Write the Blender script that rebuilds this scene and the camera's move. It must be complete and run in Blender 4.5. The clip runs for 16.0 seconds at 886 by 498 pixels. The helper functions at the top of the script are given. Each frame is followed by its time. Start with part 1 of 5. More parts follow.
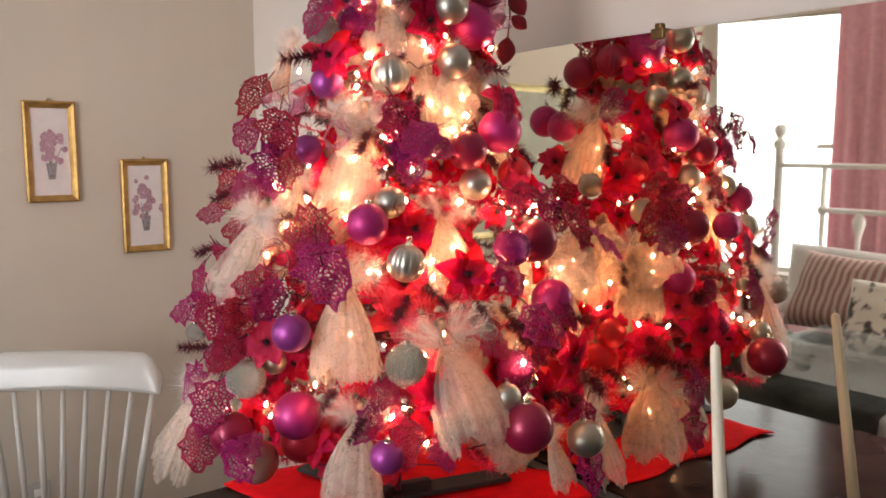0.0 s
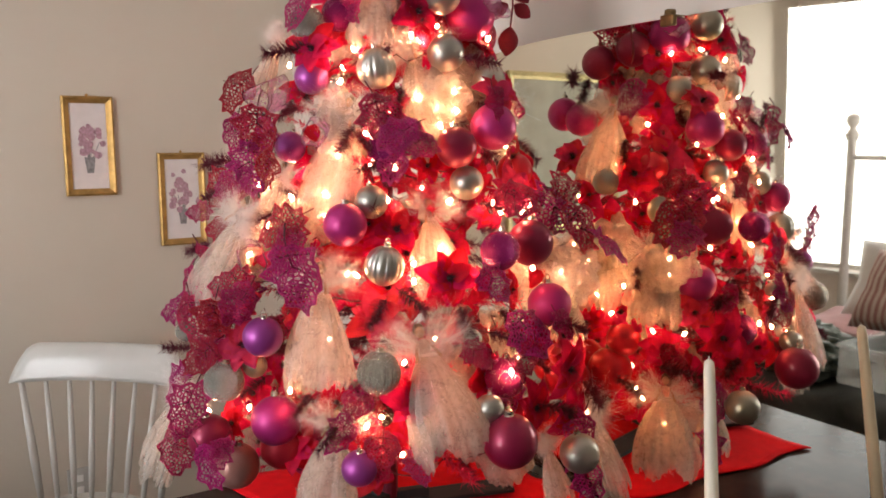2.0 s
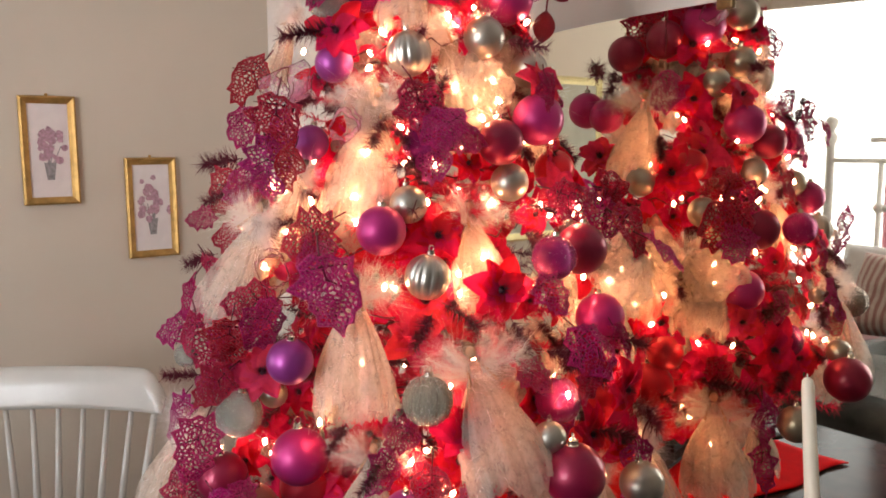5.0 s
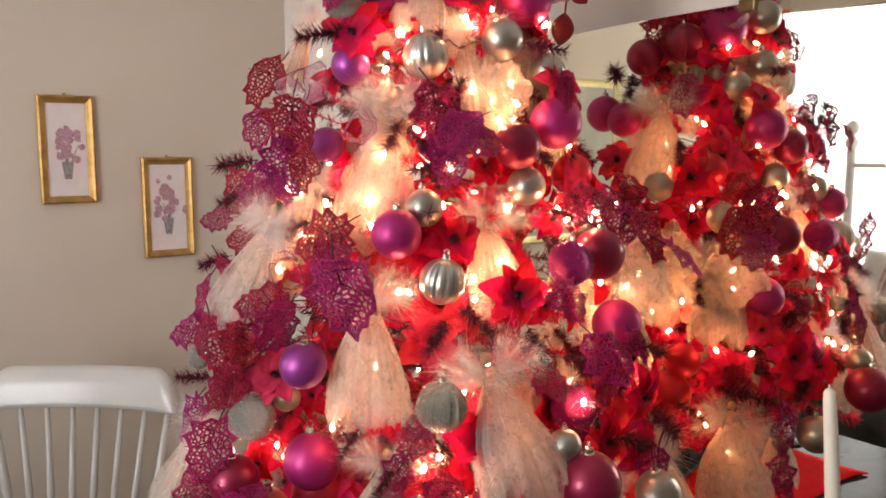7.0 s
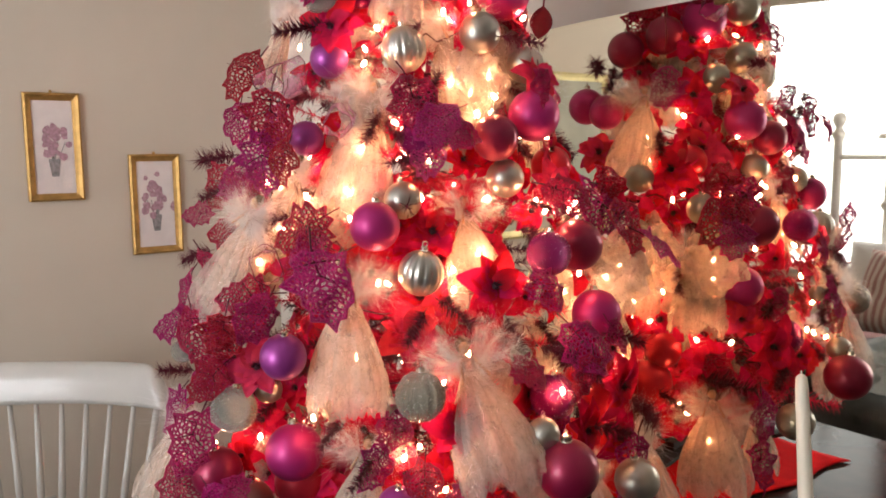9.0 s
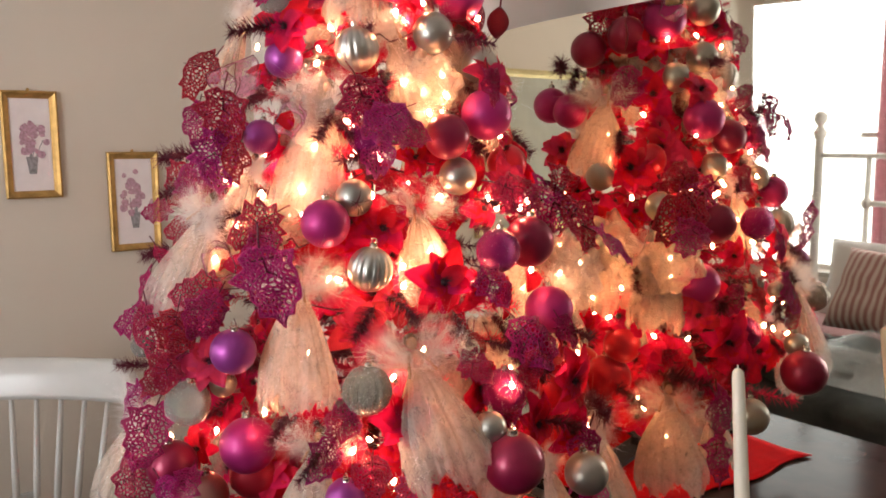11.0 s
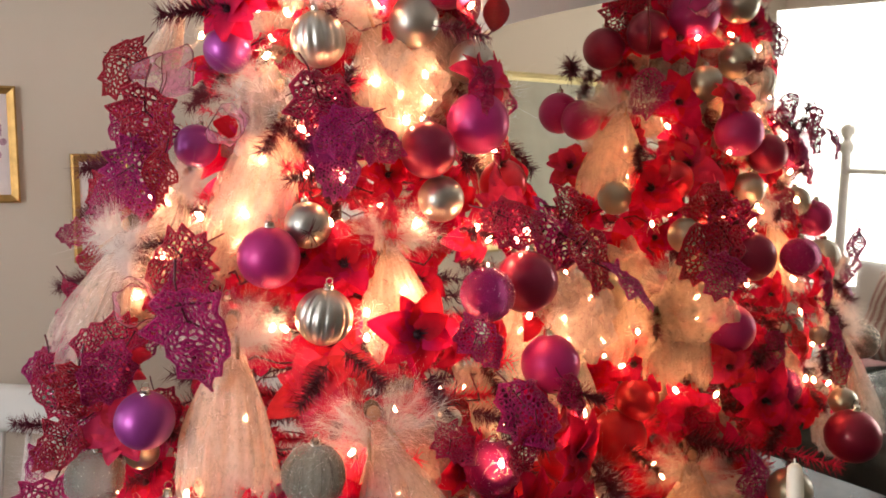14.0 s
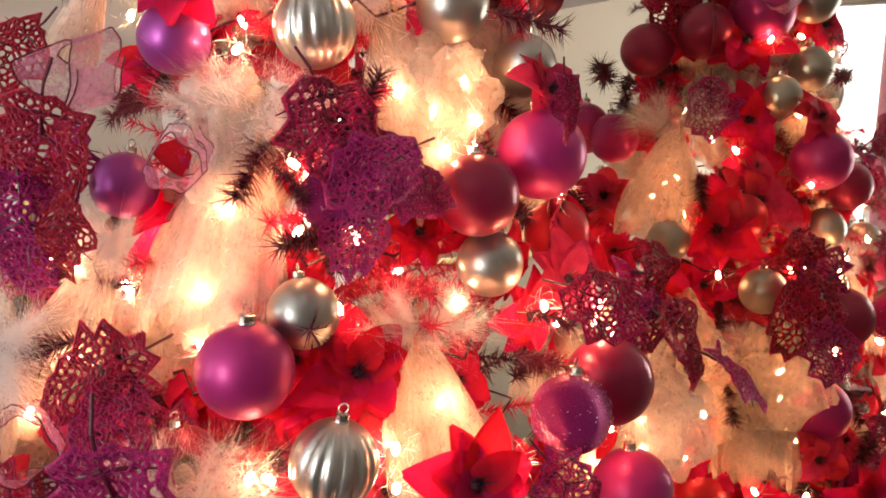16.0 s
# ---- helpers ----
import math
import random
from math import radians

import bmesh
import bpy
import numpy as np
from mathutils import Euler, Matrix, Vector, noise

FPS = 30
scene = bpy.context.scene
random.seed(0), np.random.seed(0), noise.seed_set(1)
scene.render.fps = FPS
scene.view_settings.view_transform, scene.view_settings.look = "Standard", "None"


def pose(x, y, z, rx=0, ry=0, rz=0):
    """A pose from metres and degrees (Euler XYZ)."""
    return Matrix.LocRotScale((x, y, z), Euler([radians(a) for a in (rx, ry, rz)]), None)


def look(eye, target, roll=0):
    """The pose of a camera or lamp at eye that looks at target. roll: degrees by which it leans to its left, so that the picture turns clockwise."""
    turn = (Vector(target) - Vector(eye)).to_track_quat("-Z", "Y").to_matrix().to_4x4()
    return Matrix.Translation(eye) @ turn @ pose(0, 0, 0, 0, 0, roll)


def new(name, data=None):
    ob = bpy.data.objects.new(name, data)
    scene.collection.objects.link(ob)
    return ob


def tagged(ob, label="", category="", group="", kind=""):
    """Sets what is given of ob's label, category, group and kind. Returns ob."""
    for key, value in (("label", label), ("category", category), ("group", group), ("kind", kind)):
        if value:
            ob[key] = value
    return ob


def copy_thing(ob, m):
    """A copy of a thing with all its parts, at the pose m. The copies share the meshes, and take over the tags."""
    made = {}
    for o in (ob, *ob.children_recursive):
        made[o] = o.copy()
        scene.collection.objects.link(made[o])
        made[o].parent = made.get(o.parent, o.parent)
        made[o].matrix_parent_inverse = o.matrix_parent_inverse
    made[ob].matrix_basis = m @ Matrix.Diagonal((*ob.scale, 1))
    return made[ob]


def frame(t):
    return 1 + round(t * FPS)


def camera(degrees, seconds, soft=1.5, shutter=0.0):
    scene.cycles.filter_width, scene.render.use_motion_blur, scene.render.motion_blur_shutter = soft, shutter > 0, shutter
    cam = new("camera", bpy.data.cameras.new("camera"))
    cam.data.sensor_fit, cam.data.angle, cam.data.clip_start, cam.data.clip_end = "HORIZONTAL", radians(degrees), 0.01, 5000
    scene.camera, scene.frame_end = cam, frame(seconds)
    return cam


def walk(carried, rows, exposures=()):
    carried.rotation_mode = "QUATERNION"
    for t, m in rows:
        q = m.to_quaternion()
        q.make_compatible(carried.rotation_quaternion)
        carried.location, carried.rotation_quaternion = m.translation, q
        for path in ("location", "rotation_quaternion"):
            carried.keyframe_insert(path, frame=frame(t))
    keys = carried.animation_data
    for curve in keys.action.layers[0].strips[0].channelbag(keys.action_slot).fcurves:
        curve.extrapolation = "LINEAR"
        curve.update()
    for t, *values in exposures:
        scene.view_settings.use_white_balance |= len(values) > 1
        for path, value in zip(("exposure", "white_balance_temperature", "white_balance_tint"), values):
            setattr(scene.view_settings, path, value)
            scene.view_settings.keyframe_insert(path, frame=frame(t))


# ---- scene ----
cam = camera(57.5, 16.0, soft=1.7)
METRES, EYE, TILT, LEAN, TURN = 1.55, 1.48, -7.0, 0.0, -38.5
ROWS = [
    (0.0, 0.0, 0.0, 0.0, 0.0, 0.0, -0.0),
    (0.5, 0.0123, 0.0044, -0.0002, 0.58, -0.03, 0.03),
    (1.0, 0.0321, 0.018, -0.0003, 1.7, -0.16, 0.18),
    (1.5, 0.0627, 0.0294, 0.0095, 3.16, -0.61, -0.13),
    (2.0, 0.1014, 0.0481, 0.0136, 5.58, -0.74, -0.54),
    (2.5, 0.1369, 0.0611, 0.0112, 7.25, -0.68, -0.54),
    (3.0, 0.1447, 0.0768, 0.0135, 7.08, -0.77, -0.44),
    (3.5, 0.1115, 0.1133, 0.0199, 5.2, -1.15, -0.53),
    (4.0, 0.0464, 0.1379, 0.0142, 1.83, -0.55, 0.15),
    (4.5, 0.0034, 0.1357, 0.0123, 1.26, -0.18, 0.25),
    (5.0, -0.0013, 0.1447, 0.0111, 1.94, -0.08, 0.19),
    (7.5, 0.0004, 0.1546, 0.0143, 3.15, -0.0, -0.23),
    (8.0, 0.016, 0.1473, 0.0103, 3.19, 0.01, 0.11),
    (8.5, 0.0126, 0.1458, 0.0099, 2.81, -0.17, 0.16),
    (11.0, 0.0579, 0.1346, 0.0088, 2.41, -0.43, 0.08),
    (11.5, 0.1201, 0.1178, 0.0139, 4.32, -0.88, -0.55),
    (12.0, 0.1501, 0.1041, 0.011, 5.28, -0.81, -0.62),
    (12.5, 0.1336, 0.1301, 0.0136, 4.97, -0.92, -0.76),
    (13.0, 0.089, 0.1839, 0.0135, 3.39, -0.87, -0.47),
    (13.5, 0.0525, 0.2379, 0.0246, 0.96, -0.2, -0.73),
    (14.0, 0.0746, 0.2927, 0.0377, 2.89, -0.19, -1.13),
    (14.5, 0.0914, 0.3231, 0.0479, 5.05, -0.48, -1.17),
    (15.0, 0.0854, 0.3594, 0.0531, 3.86, -0.41, -0.96),
    (15.5, 0.0389, 0.4407, 0.0682, -0.17, 0.35, -0.92),
    (16.0, -0.0093, 0.5001, 0.0887, -2.58, -0.53, -1.47),
]
walk(cam, [(t, pose(0, 0, EYE, TILT, LEAN, TURN) @ pose(METRES * x, METRES * y, METRES * z, 90 + pitch, roll, yaw)) for t, x, y, z, yaw, pitch, roll in ROWS])

# ---- world and light ----
world = bpy.data.worlds.new("world")
scene.world = world
world.use_nodes = True
wn = world.node_tree.nodes
sky = wn.new("ShaderNodeTexSky")
sky.sky_type = "NISHITA"
sky.sun_disc = False
sky.sun_elevation = radians(35)
sky.sun_rotation = radians(200)
wn["Background"].inputs["Strength"].default_value = 0.06
world.node_tree.links.new(sky.outputs["Color"], wn["Background"].inputs["Color"])

MIRROR_X, EAST, NORTH, WEST, SOUTH, TOP = 1.305, 1.40, 2.92, -1.95, -2.2, 2.5
TABLE = 0.75
BULB = 225.0
AXIS = (0.92, 1.32)


def area_lamp(name, m, sx, sy, watts, colour):
    d = bpy.data.lights.new(name, "AREA")
    d.shape, d.size, d.size_y, d.energy, d.color = "RECTANGLE", sx, sy, watts, colour
    ob = new(name, d)
    ob.matrix_basis = m
    return ob


# daylight in the seen west window and in an added, unseen one
area_lamp("window_daylight", look((WEST + 0.03, 2.55, 1.5), (1, 1.6, 1.2)), 0.66, 1.45, 16, (0.86, 0.93, 1.0))
area_lamp("second_window_daylight", look((WEST + 0.03, 0.7, 1.5), (0.4, 2.2, 1.75)), 1.1, 1.3, 51, (0.96, 0.97, 1.0))

# ---- materials ----


def material(name, colour, rough=0.5, metal=0.0, noise_scale=20.0, vary=0.12, bump=0.0, bump_scale=120.0, transmission=0.0,
             translucent=0.0, sheen=0.0, coat=0.0, random_hue=0.0, alpha=1.0, spec=0.5):
    m = bpy.data.materials.new(name)
    m.use_nodes = True
    nt = m.node_tree
    b = nt.nodes["Principled BSDF"]
    b.inputs["Roughness"].default_value = rough
    b.inputs["Metallic"].default_value = metal
    b.inputs["Transmission Weight"].default_value = transmission
    b.inputs["Sheen Weight"].default_value = sheen
    b.inputs["Coat Weight"].default_value = coat
    b.inputs["Alpha"].default_value = alpha
    b.inputs["Specular IOR Level"].default_value = spec
    co = nt.nodes.new("ShaderNodeTexCoord")
    nz = nt.nodes.new("ShaderNodeTexNoise")
    nz.inputs["Scale"].default_value = noise_scale
    nz.inputs["Detail"].default_value = 5
    nt.links.new(co.outputs["Object"], nz.inputs["Vector"])
    mp = nt.nodes.new("ShaderNodeMapRange")
    mp.inputs["From Min"].default_value, mp.inputs["From Max"].default_value = 0.3, 0.7
    mp.inputs["To Min"].default_value, mp.inputs["To Max"].default_value = 1 - vary, 1 + vary
    nt.links.new(nz.outputs["Fac"], mp.inputs["Value"])
    hs = nt.nodes.new("ShaderNodeHueSaturation")
    hs.inputs["Color"].default_value = (*colour, 1)
    nt.links.new(mp.outputs["Result"], hs.inputs["Value"])
    if random_hue:
        oi = nt.nodes.new("ShaderNodeObjectInfo")
        hm = nt.nodes.new("ShaderNodeMapRange")
        hm.inputs["To Min"].default_value, hm.inputs["To Max"].default_value = 0.5 - random_hue, 0.5 + random_hue
        nt.links.new(oi.outputs["Random"], hm.inputs["Value"])
        nt.links.new(hm.outputs["Result"], hs.inputs["Hue"])
    nt.links.new(hs.outputs["Color"], b.inputs["Base Color"])
    if bump:
        bz = nt.nodes.new("ShaderNodeTexNoise")
        bz.inputs["Scale"].default_value = bump_scale
        bz.inputs["Detail"].default_value = 4
        nt.links.new(co.outputs["Object"], bz.inputs["Vector"])
        bp = nt.nodes.new("ShaderNodeBump")
        bp.inputs["Strength"].default_value = bump
        bp.inputs["Distance"].default_value = 0.004
        nt.links.new(bz.outputs["Fac"], bp.inputs["Height"])
        nt.links.new(bp.outputs["Normal"], b.inputs["Normal"])
    if translucent:
        tr = nt.nodes.new("ShaderNodeBsdfTranslucent")
        nt.links.new(hs.outputs["Color"], tr.inputs["Color"])
        mx = nt.nodes.new("ShaderNodeMixShader")
        mx.inputs["Fac"].default_value = translucent
        nt.links.new(b.outputs["BSDF"], mx.inputs[1])
        nt.links.new(tr.outputs["BSDF"], mx.inputs[2])
        nt.links.new(mx.outputs["Shader"], nt.nodes["Material Output"].inputs["Surface"])
    return m


WALL = material("taupe_paint", (0.56, 0.49, 0.40), 0.75, noise_scale=1.5, vary=0.05, bump=0.08, bump_scale=60)
# the east wall's window light and pinkish tree glow are in this paler colour
WALL_PALE = material("pale_glow_paint", (0.70, 0.62, 0.55), 0.7, noise_scale=2, vary=0.05, bump=0.08, bump_scale=60)
CEIL = material("ceiling_paint", (0.8, 0.78, 0.74), 0.8, noise_scale=2, vary=0.04)
WHITE = material("white_gloss_paint", (0.48, 0.46, 0.42), 0.28, noise_scale=9, vary=0.06, bump=0.03, bump_scale=40, coat=0.2)
CARPET = material("carpet", (0.16, 0.14, 0.125), 0.95, noise_scale=60, vary=0.2, bump=0.4, bump_scale=400)
DARK_WOOD = material("polished_dark_wood", (0.04, 0.025, 0.022), 0.16, noise_scale=8, vary=0.4, bump=0.10, bump_scale=14, spec=0.06)
RED_CLOTH = material("red_cloth", (0.68, 0.006, 0.012), 0.95, noise_scale=40, vary=0.1, bump=0.25, bump_scale=700, spec=0.1)
GOLD = material("gilt_frame", (0.46, 0.27, 0.085), 0.45, 0.7, noise_scale=30, vary=0.25, bump=0.1, bump_scale=90)
WAX = material("candle_wax", (0.80, 0.72, 0.58), 0.45, noise_scale=15, vary=0.04)
MIRROR = bpy.data.materials.new("mirror_silver")
MIRROR.use_nodes = True
mb = MIRROR.node_tree.nodes["Principled BSDF"]
mb.inputs["Metallic"].default_value, mb.inputs["Roughness"].default_value = 1.0, 0.02
mb.inputs["Base Color"].default_value = (0.86, 0.80, 0.69, 1)

# ---- mesh helpers ----


def part(name, bm, mat, parent=None, label="", smooth=False):
    me = bpy.data.meshes.new(name)
    if smooth:
        for f in bm.faces:
            f.smooth = True
    bm.to_mesh(me)
    bm.free()
    for m in (mat if isinstance(mat, (tuple, list)) else (mat,)):
        me.materials.append(m)
    ob = new(name, me)
    ob.parent = parent
    if label:
        ob["label"] = label
    return ob


def empty(name, x=0, y=0, z=0):
    ob = new(name)
    ob.location = (x, y, z)
    ob.empty_display_size = 0.05
    return ob


def add_box(bm, x0, x1, y0, y1, z0, z1, bevel=0.0, m=None):
    r = bmesh.ops.create_cube(bm, size=1.0)
    vs = r["verts"]
    bmesh.ops.scale(bm, vec=(x1 - x0, y1 - y0, z1 - z0), verts=vs)
    bmesh.ops.translate(bm, vec=((x0 + x1) / 2, (y0 + y1) / 2, (z0 + z1) / 2), verts=vs)
    if bevel:
        es = list({e for v in vs for e in v.link_edges})
        r = bmesh.ops.bevel(bm, geom=es, offset=bevel, segments=2, affect="EDGES", profile=0.6)
        vs = list({v for f in r["faces"] for v in f.verts} | {v for v in vs if v.is_valid})
    if m is not None:
        bmesh.ops.transform(bm, matrix=m, verts=vs)
    return vs


def box(name, x0, x1, y0, y1, z0, z1, mat, parent=None, bevel=0.0, label=""):
    bm = bmesh.new()
    add_box(bm, x0, x1, y0, y1, z0, z1, bevel)
    return part(name, bm, mat, parent, label)


def lathe(bm, profile, n=24, m=None):
    """Turns (radius, height) pairs about z."""
    rings = []
    for r, z in profile:
        rings.append([bm.verts.new((r * math.cos(2 * math.pi * i / n), r * math.sin(2 * math.pi * i / n), z)) for i in range(n)])
    for a, b in zip(rings, rings[1:]):
        for i in range(n):
            bm.faces.new((a[i], a[(i + 1) % n], b[(i + 1) % n], b[i]))
    bm.faces.new(list(reversed(rings[0])))
    bm.faces.new(rings[-1])
    vs = [v for r in rings for v in r]
    if m is not None:
        bmesh.ops.transform(bm, matrix=m, verts=vs)
    return vs


def rod(bm, a, b, ra, rb=None, n=8):
    """A tapered rod from a to b."""
    a, b = Vector(a), Vector(b)
    rb = ra if rb is None else rb
    q = (b - a).to_track_quat("Z", "Y").to_matrix().to_4x4()
    return lathe(bm, [(ra, 0), (rb, (b - a).length)], n, Matrix.Translation(a) @ q)


# ---- room ----
tagged(box("wall_north", WEST - 0.12, EAST + 0.12, NORTH, NORTH + 0.12, 0, TOP, WALL), "taupe painted plaster wall hung with small pictures", "wall", kind="structure")
tagged(box("wall_east", EAST, EAST + 0.12, SOUTH, NORTH, 0, TOP, WALL_PALE), "wall behind the mirror with window light and tree glow tinted in", "wall", kind="structure")
W0, W1, WZ0, WZ1 = 2.2, 2.90, 0.75, 2.25
# added opening, out of view, for the extra daylight lamp
V0, V1 = 0.1, 1.3
bm = bmesh.new()
add_box(bm, WEST - 0.12, WEST, SOUTH, V0, 0, TOP)
add_box(bm, WEST - 0.12, WEST, V1, W0, 0, TOP)
add_box(bm, WEST - 0.12, WEST, V0, V1, 0, WZ0)
add_box(bm, WEST - 0.12, WEST, V0, V1, WZ1, TOP)
add_box(bm, WEST - 0.12, WEST, W1, NORTH, 0, TOP)
add_box(bm, WEST - 0.12, WEST, W0, W1, 0, WZ0)
add_box(bm, WEST - 0.12, WEST, W0, W1, WZ1, TOP)
tagged(part("wall_west", bm, WALL_PALE), "pale painted wall with a bright window", "wall", kind="structure")
tagged(box("wall_south", WEST - 0.12, EAST + 0.12, SOUTH - 0.12, SOUTH, 0, TOP, WALL), "taupe painted wall behind the room", "wall", kind="structure")
tagged(box("floor", WEST - 0.12, EAST + 0.12, SOUTH - 0.12, NORTH + 0.12, -0.05, 0, CARPET), "dull brown carpeted floor", "floor", kind="structure")
tagged(box("ceiling", WEST - 0.12, EAST + 0.12, SOUTH - 0.12, NORTH + 0.12, TOP, TOP + 0.05, CEIL), "off-white painted ceiling", "ceiling", kind="structure")

# table
tb = tagged(empty("table", 0.9, 0.9, 0), "dark polished wooden table against the mirror wall", "table")
def table_parts():
    bm = bmesh.new()
    add_box(bm, -0.42, 0.385, -1.0, 0.72, TABLE - 0.03, TABLE, 0.006)
    part("tabletop", bm, DARK_WOOD, tb)
    for x in (-0.34, 0.32):
        for y in (-0.9, 0.64):
            bm = bmesh.new()
            lathe(bm, [(0.02, 0), (0.03, 0.3), (0.035, 0.6), (0.035, TABLE - 0.031)], 14, Matrix.Translation((x, y, 0)))
            part("leg", bm, DARK_WOOD, tb, smooth=True)
    bm = bmesh.new()
    for y in (-0.93, 0.65):
        add_box(bm, -0.34, 0.32, y, y + 0.02, TABLE - 0.11, TABLE - 0.031)
    add_box(bm, -0.37, -0.35, -0.9, 0.64, TABLE - 0.11, TABLE - 0.031)
    part("apron", bm, DARK_WOOD, tb)
table_parts()

# wall mirror with rounded upper corners
MY0, MY1, MZ0, MZ1 = -0.55, 1.80, TABLE + 0.004, 1.704


def mirror_sheet(x0, x1, grow):
    bm = bmesh.new()
    mid, half = (MY0 + MY1) / 2, (MY1 - MY0) / 2 + grow
    prof = [(mid - half, MZ0)]
    for i in range(61):
        u = -1 + 2 * i / 60
        v = math.copysign(abs(u) ** 0.55, u)
        prof.append((mid + half * v, MZ1 + grow - 0.30 * (1 - (1 - abs(v) ** 7) ** (1 / 2.2))))
    prof.append((mid + half, MZ0))
    a = [bm.verts.new((x0, y, z)) for y, z in prof]
    b = [bm.verts.new((x1, y, z)) for y, z in prof]
    bm.faces.new(list(reversed(a)))
    bm.faces.new(b)
    for i in range(len(a)):
        j = (i + 1) % len(a)
        bm.faces.new((a[i], a[j], b[j], b[i]))
    bmesh.ops.recalc_face_normals(bm, faces=bm.faces)
    bmesh.ops.translate(bm, vec=(0, -0.6, -MZ0), verts=bm.verts)
    return bm


BRASS = material("aged_brass", (0.16, 0.10, 0.04), 0.4, 0.8, noise_scale=60, vary=0.3)
mr = tagged(empty("wall_mirror", MIRROR_X, 0.6, MZ0), "large frameless mirror with rounded top corners standing on the table", "mirror")
part("glass", mirror_sheet(0.0, 0.006, 0), MIRROR, mr)
part("backing", mirror_sheet(0.0075, EAST - MIRROR_X - 0.001, -0.012), DARK_WOOD, mr)
for y in (0.98, -0.1):
    bm = bmesh.new()
    add_box(bm, -0.006, 0.03, y - 0.615, y - 0.585, MZ1 - MZ0 - 0.014, MZ1 - MZ0 + 0.006, 0.003)
    add_box(bm, -0.004, 0.012, y - 0.608, y - 0.592, MZ1 - MZ0 + 0.004, MZ1 - MZ0 + 0.016, 0.004)
    part("clip", bm, BRASS, mr, "small brass mirror clip")

# red cloth under the tree
bm = bmesh.new()
nx, ny = 26, 26
grid = [[bm.verts.new((0.685 + 0.575 * i / nx + 0.012 * math.sin(j * 0.4), 1.045 + 0.575 * j / ny + 0.010 * math.sin(i * 0.5) + 0.03 * i / nx * (1 - j / ny),
                       TABLE + 0.006 + 0.004 * abs(noise.noise(Vector((i * 0.3, j * 0.3, 0)))) + (0.012 if i == nx else 0) * abs(math.sin(j * 0.35)))) for j in range(ny + 1)] for i in range(nx + 1)]
for i in range(nx):
    for j in range(ny):
        bm.faces.new((grid[i][j], grid[i + 1][j], grid[i + 1][j + 1], grid[i][j + 1]))
r = bmesh.ops.extrude_face_region(bm, geom=list(bm.faces))
bmesh.ops.translate(bm, vec=(0, 0, -0.003), verts=[v for v in r["geom"] if isinstance(v, bmesh.types.BMVert)])
bmesh.ops.recalc_face_normals(bm, faces=bm.faces)
tagged(part("table_cloth", bm, RED_CLOTH, smooth=True), "bright red square cloth spread under the tree", "cloth")

# small framed flower prints
PRINT = material("print_paper", (0.74, 0.68, 0.66), 0.5, noise_scale=25, vary=0.05, coat=1.0)
FADED = material("faded_print", (0.40, 0.39, 0.31), 0.7, noise_scale=6, vary=0.15)
MAUVE = material("print_mauve", (0.42, 0.25, 0.30), 0.6, noise_scale=120, vary=0.35, coat=0.6)
GREY_INK = material("print_grey", (0.25, 0.24, 0.24), 0.6, noise_scale=120, vary=0.35, coat=0.6)


